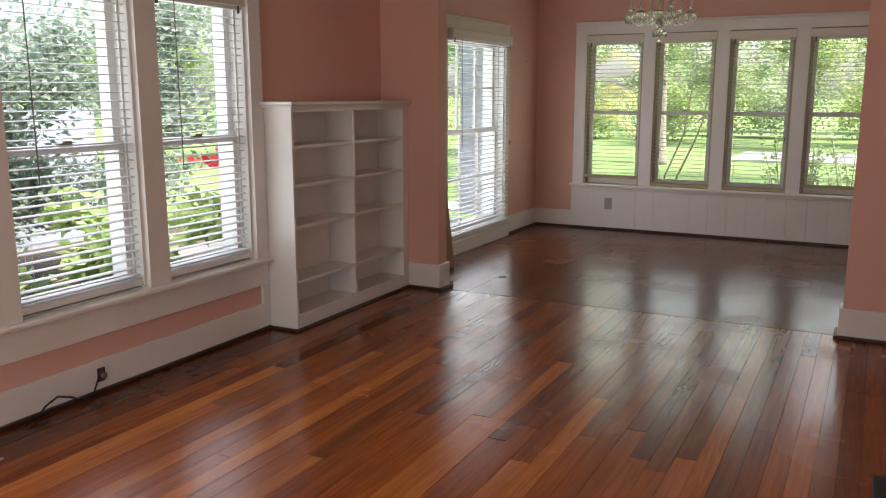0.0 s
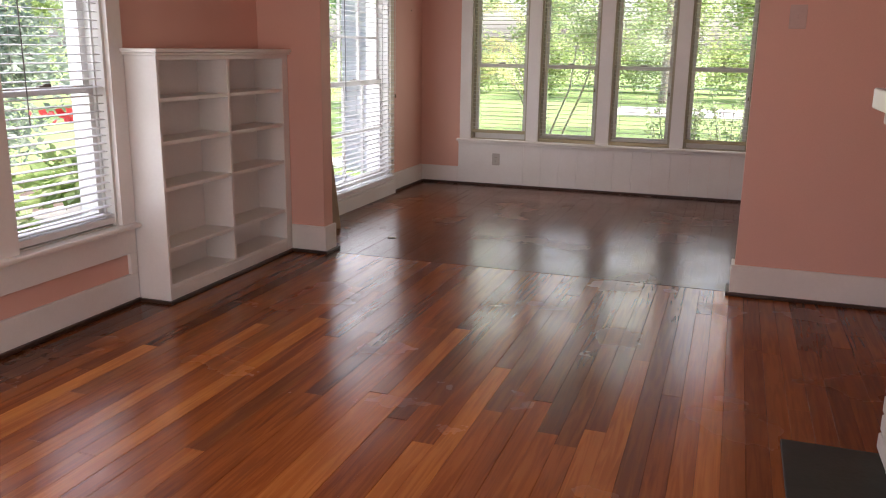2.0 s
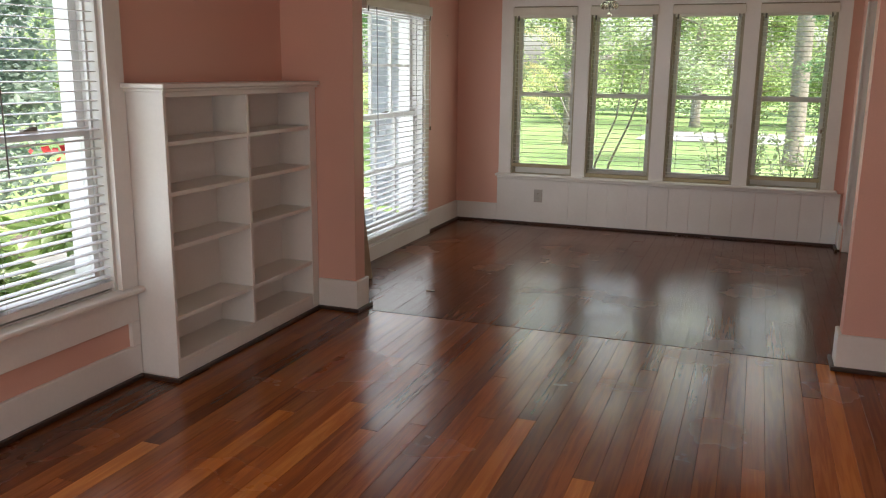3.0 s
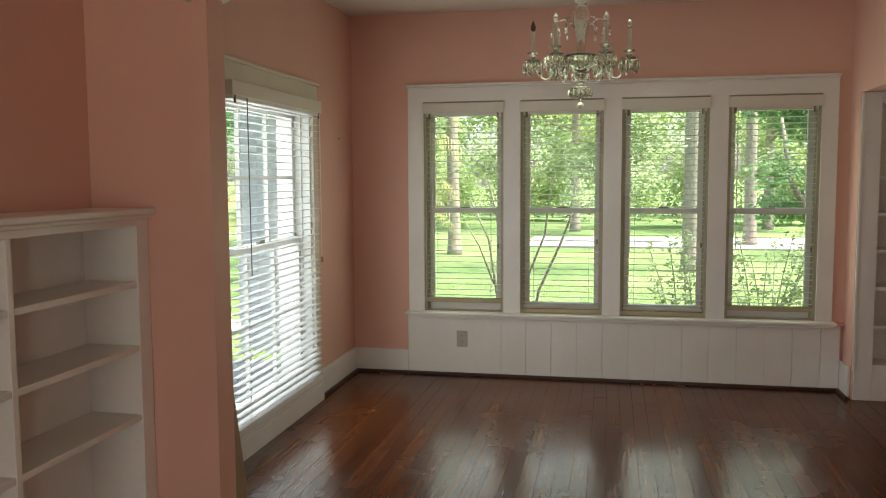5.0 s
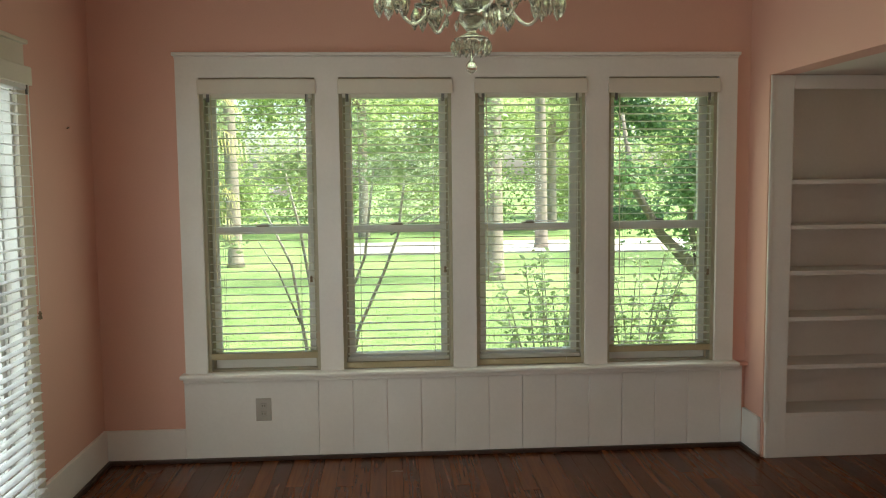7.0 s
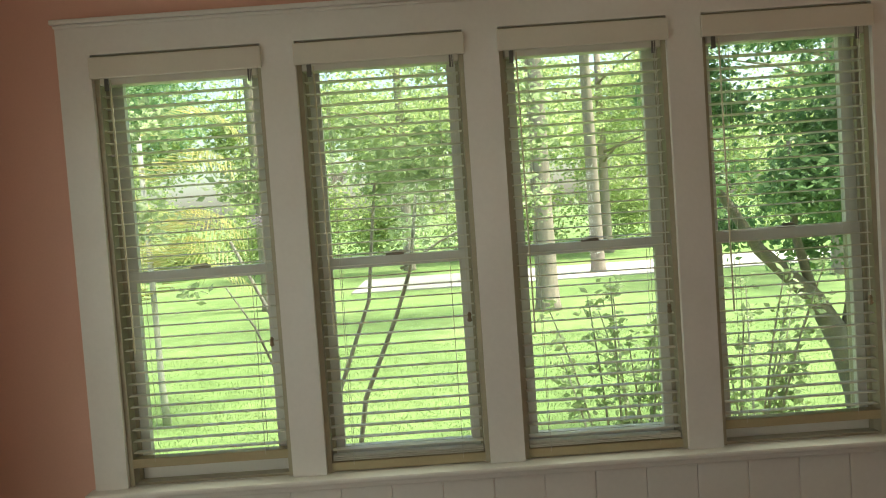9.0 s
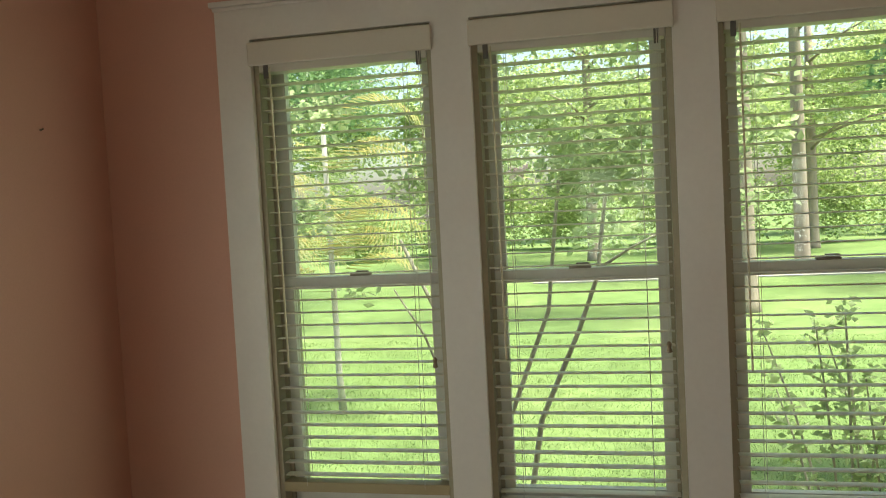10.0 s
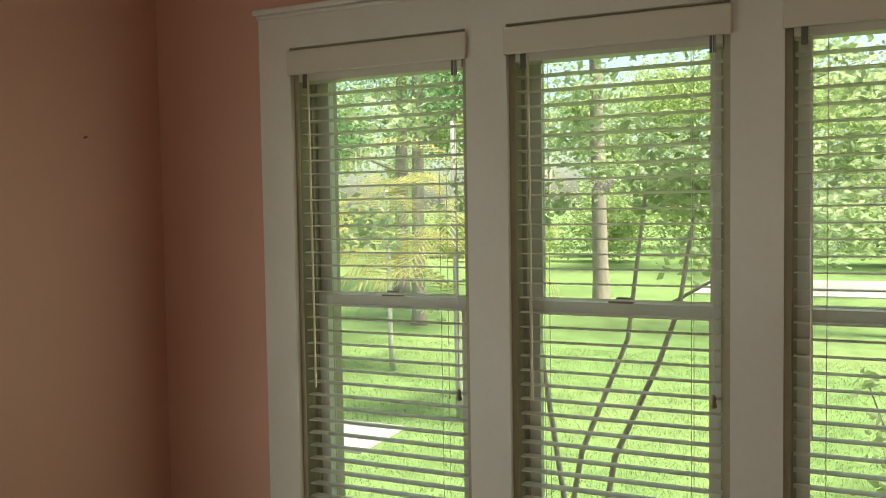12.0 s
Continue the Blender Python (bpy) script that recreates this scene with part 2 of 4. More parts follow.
RAWWOOD = material("weathered_board", (0.36, 0.28, 0.18), 0.7, vary=0.18, scale=4, fine=60, stretch=(6, 6, 0.6), bump=0.2)
GLASS = pane_material()
CRYSTAL = crystal_material()
SILVER = material("tarnished_silver", (0.55, 0.53, 0.46), 0.25, 0.9, vary=0.1, bump=0.0)
CANDLE = material("candle_sleeve", (0.62, 0.58, 0.48), 0.5, vary=0.05, bump=0.0)
BULB_OUT = material("dark_bulb", (0.10, 0.05, 0.03), 0.15, vary=0.1, bump=0.0)
SIDING = material("grey_siding", (0.34, 0.37, 0.41), 0.7, vary=0.12, scale=3, fine=40, bump=0.1)
SIDING_WHITE = material("white_siding", (0.74, 0.74, 0.73), 0.6, vary=0.06, scale=3, fine=40, bump=0.06)
GRASS = material("lawn", (0.135, 0.205, 0.072), 0.9, vary=0.35, scale=3.0, fine=60, bump=0.6, tint=(0.185, 0.245, 0.095), tint_scale=0.35, tint_amount=0.7, spec=0.1)
DRIVE = material("pale_concrete", (0.42, 0.40, 0.36), 0.9, vary=0.12, scale=2, fine=40, bump=0.2)
EARTH = material("bed_soil", (0.07, 0.05, 0.035), 0.95, vary=0.35, scale=6, fine=60, bump=0.5)
BARK = material("pine_bark", (0.28, 0.235, 0.19), 0.9, vary=0.3, scale=5, fine=30, stretch=(3, 3, 0.5), bump=0.8)
BARK_DARK = material("dark_bark", (0.22, 0.195, 0.16), 0.9, vary=0.3, scale=7, fine=40, bump=0.6)
STEM = material("smooth_stem", (0.42, 0.41, 0.35), 0.7, vary=0.25, scale=9, fine=60, bump=0.3)
LEAF_A = leaf_material("leaf_green", (0.20, 0.26, 0.14), (0.36, 0.43, 0.24))
LEAF_C = leaf_material("leaf_deep_green", (0.085, 0.16, 0.075), (0.21, 0.31, 0.14))
# far foliage: distance haze mixed into a paler leaf colour
LEAF_FAR = leaf_material("hazed_far_leaves", (0.20, 0.27, 0.11), (0.36, 0.42, 0.19))
LEAF_B = leaf_material("leaf_yellow_green", (0.15, 0.205, 0.08), (0.29, 0.34, 0.14))
LEAF_HEDGE = leaf_material("grey_green_leaves", (0.15, 0.20, 0.15), (0.32, 0.38, 0.30), 0.3)
LEAF_PALM = leaf_material("palm_frond", (0.17, 0.21, 0.09), (0.36, 0.29, 0.11))
LEAF_BED = leaf_material("bright_bed_leaves", (0.17, 0.25, 0.09), (0.36, 0.45, 0.19), 0.3)
BLADE = leaf_material("grass_blade", (0.125, 0.19, 0.066), (0.18, 0.24, 0.09), 0.7)
PETAL = leaf_material("red_petal", (0.55, 0.03, 0.03), (0.75, 0.08, 0.07))
PETAL_PINK = leaf_material("pink_petal", (0.46, 0.36, 0.42), (0.55, 0.47, 0.52))
CABLE = material("black_cable", (0.015, 0.015, 0.015), 0.5, bump=0.0)
PAPER = material("paper_chip", (0.75, 0.72, 0.66), 0.8, bump=0.0)


# ---- mesh tools ----
def cuboid(bm, x0, y0, z0, x1, y1, z1, bevel=0.0):
    """Adds a box; bevel rounds off its edges."""
    got = bmesh.ops.create_cube(bm, size=1.0, matrix=Matrix.Translation(((x0 + x1) / 2, (y0 + y1) / 2, (z0 + z1) / 2)) @ Matrix.Diagonal((abs(x1 - x0), abs(y1 - y0), abs(z1 - z0), 1)))
    if bevel:
        edges = {e for v in got["verts"] for e in v.link_edges}
        bmesh.ops.bevel(bm, geom=list(edges), offset=bevel, segments=2, profile=0.5, affect="EDGES")


def lathe(bm, profile, centre=(0, 0, 0), steps=16):
    """Turns a profile of (radius, height) round the upright through centre."""
    rings = []
    for r, z in profile:
        rings.append([bm.verts.new((centre[0] + r * math.cos(2 * math.pi * k / steps), centre[1] + r * math.sin(2 * math.pi * k / steps), centre[2] + z)) for k in range(steps)])
    for a, b in zip(rings, rings[1:]):
        for k in range(steps):
            bm.faces.new((a[k], a[(k + 1) % steps], b[(k + 1) % steps], b[k]))
    bm.faces.new(list(reversed(rings[0])))
    bm.faces.new(rings[-1])


def tube(bm, points, radii, steps=8):
    """A tube along points, tapered by radii."""
    pts = [Vector(p) for p in points]
    if not isinstance(radii, (list, tuple)):
        radii = [radii] * len(pts)
    rings = []
    for k, p in enumerate(pts):
        d = (pts[min(k + 1, len(pts) - 1)] - pts[max(k - 1, 0)]).normalized()
        side = d.cross(Vector((0.31, 0.17, 0.93)) if abs(d.z) < 0.9 else Vector((1, 0.1, 0))).normalized()
        up = side.cross(d)
        rings.append([bm.verts.new(p + radii[k] * (math.cos(2 * math.pi * j / steps) * side + math.sin(2 * math.pi * j / steps) * up)) for j in range(steps)])
    for a, b in zip(rings, rings[1:]):
        for j in range(steps):
            bm.faces.new((a[j], a[(j + 1) % steps], b[(j + 1) % steps], b[j]))
    bm.faces.new(list(reversed(rings[0])))
    bm.faces.new(rings[-1])


def part(name, bm, mat, parent=None, label="", smooth=False):
    """Links a bmesh as one mesh object, under parent where there is one."""
    bmesh.ops.recalc_face_normals(bm, faces=bm.faces[:])
    me = bpy.data.meshes.new(name)
    bm.to_mesh(me)
    bm.free()
    me.materials.append(mat)
    if smooth:
        me.shade_smooth()
    ob = new(name, me)
    if parent:
        ob.parent = parent
    if label:
        ob["label"] = label
    return ob


def bar(name, box, mat, parent=None, bevel=0.003, label=""):
    bm = bmesh.new()
    cuboid(bm, *box, bevel=bevel)
    return part(name, bm, mat, parent, label)


def bars(name, boxes, mat, parent=None, bevel=0.0, label=""):
    bm = bmesh.new()
    for b in boxes:
        cuboid(bm, *b, bevel=bevel)
    return part(name, bm, mat, parent, label)


def thing(name, label, category, group="", m=None):
    ob = new(name)
    ob.empty_display_size = 0.1
    if m is not None:
        ob.matrix_world = m
    return tagged(ob, label, category, group)


def structure(ob, label):
    return tagged(ob, label, kind="structure")


def wall_with_holes(name, axis, at, thick, lo, hi, top, holes, mat, label):
    """A wall along x or y with holes (a0, a1, z0, z1), as butted blocks."""
    cuts = sorted({lo, hi, *[h[0] for h in holes], *[h[1] for h in holes]})
    blocks = []
    for a, b in zip(cuts, cuts[1:]):
        here = [h for h in holes if h[0] <= a + 1e-6 and h[1] >= b - 1e-6]
        spans = [(here[0][2], 0.0)] if here else []
        if here:
            blocks += [(a, b, GROUND, here[0][2]), (a, b, here[0][3], top)]
        else:
            blocks.append((a, b, GROUND, top))
    boxes = []
    for a, b, z0, z1 in blocks:
        if z1 - z0 < 1e-4:
            continue
        boxes.append((a, at, z0, b, at + thick, z1) if axis == "x" else (at, a, z0, at + thick, b, z1))
    return structure(bars(name, boxes, mat), label)


# ---- walls, ceiling ----
WT = 0.22
wall_n = wall_with_holes("wall_north", "x", NY, WT, DX - WT, 1.4, CEIL + 0.3, [(a, b, 0.48, 2.08) for a, b in NORTH_WIN], PINK, "pink painted plaster wall with four tall windows")
wall_with_holes("wall_west_dining", "y", DX - WT, WT, 6.30, NY, CEIL + 0.3, [(DINE_WIN[0], DINE_WIN[1], 0.145, 1.975)], PINK, "pink painted plaster wall with one wide window")
wall_with_holes("wall_west_living", "y", LX - WT, WT, BACK, 6.30, CEIL + 0.3, [(a, b, 0.445, 2.05) for a, b in LIVING_WIN], PINK, "pink painted plaster wall with a row of windows")
wall_with_holes("wall_south", "x", BACK - WT, WT, LX - WT, LIVING_W + 0.15, CEIL + 0.3, [(a, b, 0.445, 2.05) for a, b in SOUTH_FILL_WIN], PINK, "pink painted plaster wall with two added windows")
wall_with_holes("wall_east_living", "y", LIVING_W, 0.15, BACK, PY0, CEIL + 0.3, [(a, b, 0.445, 2.05) for a, b in EAST_FILL_WIN], PINK, "pink painted plaster wall beside the fireplace")
structure(bars("wall_east_dining", [(EX, PY1, 0, EX + 0.13, 6.95, CEIL), (EX, 6.95, 2.06, EX + 0.13, 9.345, CEIL), (EX, 9.345, 0, EX + 0.06, NY, CEIL)], PINK), "pink painted plaster wall with an alcove opening")
structure(bars("wall_alcove", [(EX + 0.13, 6.80, 0, 1.2, 6.95, 2.06), (1.2, 6.80, 0, 1.35, NY, 2.5)], PINK), "plain pink alcove wall")
structure(bars("ceiling_alcove", [(EX + 0.13, 6.80, 2.06, 1.35, 9.345, 2.2)], CEILING), "painted alcove ceiling")
structure(bars("ceiling", [(LX - WT, BACK, CEIL, 1.4, NY, CEIL + 0.12)], CEILING), "plain off-white painted ceiling")
# unseen roof; overhang tuned to the light reaching windows and plants
structure(bars("roof", [(LX - 0.50, BACK - 0.7, CEIL + 0.31, 2.2, NY + 0.75, CEIL + 0.45)], SIDING), "unseen roof with eaves sized to shape the daylight")


def arch_wall():
    """Wall between the rooms: two piers and a low segmental arch."""
    x0, x1, spring, rise = -3.115, -0.36, 2.17, 0.29
    n = 24
    half = (x1 - x0) / 2
    rad = (half * half + rise * rise) / (2 * rise)
    line = []
    for k in range(n + 1):
        x = x0 + (x1 - x0) * k / n
        u = x - (x0 + x1) / 2
        line.append((x, spring + rise - rad + math.sqrt(rad * rad - u * u)))
    bm = bmesh.new()
    cuboid(bm, LX - 0.05, PY0, GROUND, x0, PY1, CEIL)
    cuboid(bm, x1, PY0, GROUND, LIVING_W + 0.15, PY1, CEIL)
    for (xa, za), (xb, zb) in zip(line, line[1:]):
        v = [bm.verts.new(q) for q in ((xa, PY0, za), (xb, PY0, zb), (xb, PY1, zb), (xa, PY1, za), (xa, PY0, CEIL), (xb, PY0, CEIL), (xb, PY1, CEIL), (xa, PY1, CEIL))]
        for f in ((0, 1, 5, 4), (2, 3, 7, 6), (0, 3, 2, 1)):
            bm.faces.new([v[i] for i in f])
    bmesh.ops.remove_doubles(bm, verts=bm.verts[:], dist=1e-4)
    structure(part("wall_arch", bm, PINK), "pink wall with a wide arched opening between two rooms")
    bm = bmesh.new()
    pts = [(x0 - 0.07, spring - 0.025)] + line + [(x1 + 0.07, spring - 0.025)]
    for (xa, za), (xb, zb) in zip(pts, pts[1:]):
        lo, hi = -0.004, 0.045
        v = [bm.verts.new(q) for q in ((xa, PY0 - 0.02, za + lo), (xb, PY0 - 0.02, zb + lo), (xb, PY1 + 0.02, zb + lo), (xa, PY1 + 0.02, za + lo), (xa, PY0 - 0.02, za + hi), (xb, PY0 - 0.02, zb + hi), (xb, PY1 + 0.02, zb + hi), (xa, PY1 + 0.02, za + hi))]
        for f in ((0, 1, 5, 4), (2, 3, 7, 6), (0, 3, 2, 1), (4, 5, 6, 7), (0, 4, 7, 3), (1, 2, 6, 5)):
            bm.faces.new([v[i] for i in f])
    structure(part("trim_arch", bm, WHITE), "chipped white moulding along the arch")


arch_wall()


def skirting(name, boxes, label):
    """White skirting boards with a dark stained shoe at the floor."""
    ob = structure(bars(name, boxes, WHITE, bevel=0.004), label)
    return ob


BB = 0.19
skirting("baseboard_dining", [(DX, 8.71, 0.012, DX + 0.02, NY - 0.02, BB), (DX, NY - 0.02, 0.012, -3.235, NY, BB - 0.005), (EX - 0.02, 9.36, 0.012, EX, NY - 0.016, BB + 0.03),
                              (DX, PY1 + 0.022, 0.012, DX + 0.02, 7.25, BB)], "white painted wooden baseboard")
skirting("baseboard_piers", [(-3.365, PY0 - 0.02, 0.012, -3.095, PY0, BB + 0.005), (-3.115, PY0, 0.012, -3.095, PY1 + 0.02, BB + 0.005), (DX + 0.02, PY1, 0.012, -3.115, PY1 + 0.02, BB),
                             (-0.38, PY0 - 0.02, 0.012, LIVING_W, PY0, BB), (-0.38, PY0, 0.012, -0.36, PY1 + 0.02, BB), (-0.36, PY1, 0.012, EX, PY1 + 0.02, BB)], "white painted wooden baseboard round the piers")
skirting("baseboard_living", [(LX, BACK, 0.012, LX + 0.022, 4.755, 0.168), (LIVING_W - 0.02, 4.23, 0.012, LIVING_W, PY0 - 0.02, BB)], "white painted wooden baseboard under the windows")
structure(bars("shoe_moulding", [(DX + 0.02, 8.71, 0, DX + 0.042, NY - 0.02, 0.022), (DX + 0.02, NY - 0.042, 0, EX - 0.02, NY - 0.02, 0.022), (-3.365, PY0 - 0.042, 0, -3.075, PY0 - 0.02, 0.022),
                                (-3.095, PY0 - 0.02, 0, -3.075, PY1 + 0.04, 0.022), (-0.40, PY0 - 0.042, 0, LIVING_W, PY0 - 0.02, 0.022), (-0.40, PY0 - 0.02, 0, -0.38, PY1 + 0.04, 0.022),
                                (LX + 0.022, BACK, 0, LX + 0.044, 4.745, 0.022), (-3.37, 4.747, 0, -3.348, PY0 - 0.02, 0.018), (LX + 0.04, 4.732, 0, -3.348, 4.752, 0.018), (EX - 0.042, 9.31, 0, EX - 0.02, NY - 0.04, 0.022)], SHOE, bevel=0.004), "dark stained quarter-round at the floor")


# ---- windows ----
def sash_window(name, m, w, z0, z1, meet, muntins, label, jamb=SASH):
    """Double-hung window: x across the opening, y outward, origin at its corner on the wall's face."""
    top = structure(thing(name, label, "window", m=m), label)
    d0, d1 = 0.10, WT + 0.01
    bars("jamb", [(0, 0.0, z0, 0.018, d1, z1), (w - 0.018, 0.0, z0, w, d1, z1), (0.018, 0.0, z1 - 0.018, w - 0.018, d1, z1), (0.018, 0.02, z0, w - 0.018, d1 + 0.05, z0 + 0.02)], jamb, top)
    bars("stop_bead", [(0.018, 0.056, z0 + 0.02, 0.03, 0.069, z1 - 0.018), (w - 0.03, 0.056, z0 + 0.02, w - 0.018, 0.069, z1 - 0.018)], jamb, top)
    s = 0.045
    for title, ya, yb, a, b in (("lower_sash", 0.071, 0.101, z0 + 0.02, meet + 0.02), ("upper_sash", 0.104, 0.134, meet - 0.02, z1 - 0.018)):
        lowr = 0.07 if title == "lower_sash" else 0.04
        upr = 0.04 if title == "lower_sash" else 0.05
        sash = bars(title, [(0.018, ya, a, 0.018 + s, yb, b), (w - 0.018 - s, ya, a, w - 0.018, yb, b), (0.018 + s, ya, a, w - 0.018 - s, yb, a + lowr), (0.018 + s, ya, b - upr, w - 0.018 - s, yb, b)], SASH, top)
        pane = bar("glass_pane", (0.018 + s, ya + 0.013, a + lowr, w - 0.018 - s, ya + 0.016, b - upr), GLASS, sash, 0)
        pane.visible_shadow = False
        if muntins:
            cols, rows = muntins
            xs = [0.018 + s + (w - 0.036 - 2 * s) * k / cols for k in range(1, cols)]
            zs = [a + lowr + (b - upr - a - lowr) * k / rows for k in range(1, rows)]
            bars("muntin", [(x - 0.011, ya + 0.002, a + lowr, x + 0.011, ya + 0.028, b - upr) for x in xs] + [(0.018 + s, ya + 0.001, z - 0.011, w - 0.018 - s, ya + 0.027, z + 0.011) for z in zs], SASH, sash)
    bm = bmesh.new()
    cuboid(bm, w / 2 - 0.035, 0.066, meet + 0.02, w / 2 + 0.035, 0.095, meet + 0.028, 0.002)
    cuboid(bm, w / 2 - 0.012, 0.061, meet + 0.028, w / 2 + 0.03, 0.078, meet + 0.038, 0.002)
    part("latch", bm, BRONZE, top, "dull bronze sash latch")
    return top


slat_meshes = {}


def slat_mesh(w, mat):
    """A slightly crowned slat, 50 mm deep."""
    key = (round(w, 3), mat.name)
    if key not in slat_meshes:
        bm = bmesh.new()
        depth, t = 0.043, 0.0026
        prof = [(-depth / 2, 0.0), (-depth / 4, 0.0016), (0.0, 0.0022), (depth / 4, 0.0016), (depth / 2, 0.0)]
        ring = prof + [(y, z - t) for y, z in reversed(prof)]
        ends = [[bm.verts.new((x, y, z)) for y, z in ring] for x in (0.0, w)]
        n = len(ring)
        for k in range(n):
            bm.faces.new((ends[0][k], ends[0][(k + 1) % n], ends[1][(k + 1) % n], ends[1][k]))
        bm.faces.new(ends[0])
        bm.faces.new(list(reversed(ends[1])))
        bmesh.ops.recalc_face_normals(bm, faces=bm.faces[:])
        me = bpy.data.meshes.new("slat")
        bm.to_mesh(me)
        bm.free()
        me.materials.append(mat)
        slat_meshes[key] = me
    return slat_meshes[key]


def blind(m, w, z0, z1, label, pitch=0.0425, tilt=6.0, y=0.085, wand=0.0, wand_x=0.08, cord=0.0, valance_y=-0.01, valance_over=0.0, valance_from=0.0, mat=SLAT, rail=None, wand_mat=WAND, stacked=0):
    """Venetian blind hung in an opening: x across, y outward, from z0 up to the top of the valance at z1."""
    top = thing("window_blind", label, "blind", "blinds", m)
    v = valance_y
    vx0, vx1 = 0.005 + valance_from - valance_over, w - 0.005 + valance_over
    bm = bmesh.new()
    cuboid(bm, vx0, v, z1 - 0.085, vx1, v + 0.014, z1 - 0.008, 0.004)
    back = -0.0225 if valance_over else v + 0.06
    cuboid(bm, vx0, v + 0.014, z1 - 0.085, vx0 + 0.01, back, z1 - 0.010, 0.001 if not valance_over else 0)
    cuboid(bm, vx1 - 0.01, v + 0.014, z1 - 0.085, vx1, back, z1 - 0.010, 0.001 if not valance_over else 0)
    part("valance", bm, VALANCE, top)
    bar("headrail", (0.020, y - 0.030, z1 - 0.105, w - 0.020, y + 0.030, z1 - 0.030), mat, top)
    for x in (0.045, w - 0.045):
        bar("bracket", (x - 0.008, y - 0.034, z1 - 0.125, x + 0.008, y - 0.026, z1 - 0.06), WAND, top, 0.001, "dark hanging bracket")
    bar("bottom_rail", (0.012, y - 0.026, z0, w - 0.012, y + 0.026, z0 + 0.034), rail or mat, top)
    me = slat_mesh(w - 0.046, mat)
    z = z0 + 0.034
    for k in range(stacked):
        ob = new("slat", me)
        ob.parent = top
        ob.matrix_basis = pose(0.023, y + random.uniform(-0.003, 0.003), z + 0.007 + 0.0075 * k, random.uniform(-3, 3), random.uniform(-0.2, 0.2), 0)
    z += 0.022 + 0.0075 * stacked
    while z < z1 - 0.115:
        ob = new("slat", me)
        ob.parent = top
        ob.matrix_basis = pose(0.023, y, z, tilt + random.uniform(-0.7, 0.7), random.uniform(-0.1, 0.1), 0)
        z += pitch
    xs = (0.10, w - 0.10) if w < 1 else (0.16, w * 0.38, w * 0.62, w - 0.16)
    for x in xs:
        bm = bmesh.new()
        for yy in (y - 0.0255, y + 0.0255):
            tube(bm, [(x, yy, z0 + 0.02), (x, yy, z1 - 0.06)], 0.0009, 4)
        part("ladder_cord", bm, CORD, top)
    if wand:
        bm = bmesh.new()
        tube(bm, [(wand_x, y - 0.04, z1 - 0.09), (wand_x + 0.004, y - 0.042, z1 - 0.09 - wand)], 0.0033, 6)
        part("tilt_wand", bm, wand_mat, top, "slender tilt wand")
    if cord:
        bm = bmesh.new()
        cx = w - 0.045
        tube(bm, [(cx, y - 0.034, z1 - 0.08), (cx + 0.003, y - 0.035, z1 - 0.09 - cord)], 0.0012, 5)
        tube(bm, [(cx + 0.006, y - 0.034, z1 - 0.08), (cx + 0.004, y - 0.035, z1 - 0.09 - cord)], 0.0012, 5)
        c = part("pull_cord", bm, CORD, top)
        bm = bmesh.new()
        lathe(bm, [(0.003, 0.0), (0.008, -0.008), (0.006, -0.018), (0.0095, -0.032), (0.004, -0.036)], (cx + 0.003, y - 0.035, z1 - 0.09 - cord), 10)
        part("tassel", bm, TASSEL, c, "brown wooden tassel")
    return top


for k, (a, b) in enumerate(NORTH_WIN):
    m = pose(a, NY, 0)
    sash_window("window_%d" % (k + 1), m, b - a, 0.48, 2.08, 1.262, None, "white double-hung window looking onto the lawn", JAMB)
    blind(m, b - a, (0.560, 0.496, 0.496, 0.552)[k], 2.077, "white slatted blind with a flat valance, slats open", cord=(0.97, 0.93, 0.95, 0.97)[k], wand=(1.0, 0.98, 1.02, 0.99)[k], wand_x=0.062, tilt=-3.0, y=0.026, valance_y=-0.036, valance_over=0.010, mat=SLAT_CREAM, rail=RAIL_TAN, wand_mat=WAND_CREAM, stacked=(0, 3, 3, 0)[k])
for k, (a, b) in enumerate(LIVING_WIN):
    m = Matrix.Translation((LX, a, 0)) @ pose(0, 0, 0, 0, 0, 90)
    sash_window("window_%d" % (k + 6), m, b - a, 0.445, 2.05, 1.20, None, "white double-hung window looking onto shrubs")
    blind(m, b - a, 0.475, 2.04, "white slatted blind with slats open over shrubs", wand=0.90, wand_x=0.155, tilt=3.0, y=0.034, valance_y=-0.016)
# unseen sashes added round the fill lamps
for k, (a, b) in enumerate(SOUTH_FILL_WIN):
    sash_window("window_%d" % (k + 9), pose(b, BACK, 0, 0, 0, 180), b - a, 0.445, 2.05, 1.20, None, "plain white double-hung window added unseen for fill light")
for a, b in EAST_FILL_WIN:
    sash_window("window_11", Matrix.Translation((LIVING_W, b, 0)) @ pose(0, 0, 0, 0, 0, -90), b - a, 0.445, 2.05, 1.20, None, "plain white double-hung window added unseen for fill light")
m = Matrix.Translation((DX, DINE_WIN[0], 0)) @ pose(0, 0, 0, 0, 0, 90)
sash_window("window_5", m, DINE_WIN[1] - DINE_WIN[0], 0.145, 1.975, 1.11, (3, 2), "wide low white window looking onto a porch")
m = Matrix.Translation((DX, 7.365, 0)) @ pose(0, 0, 0, 0, 0, 90)
blind(m, 1.34, 0.15, 2.03, "wide white slatted blind hanging almost to the floor", wand=0.95, wand_x=0.17, tilt=0.0, y=-0.034, valance_y=-0.072, cord=0.95)

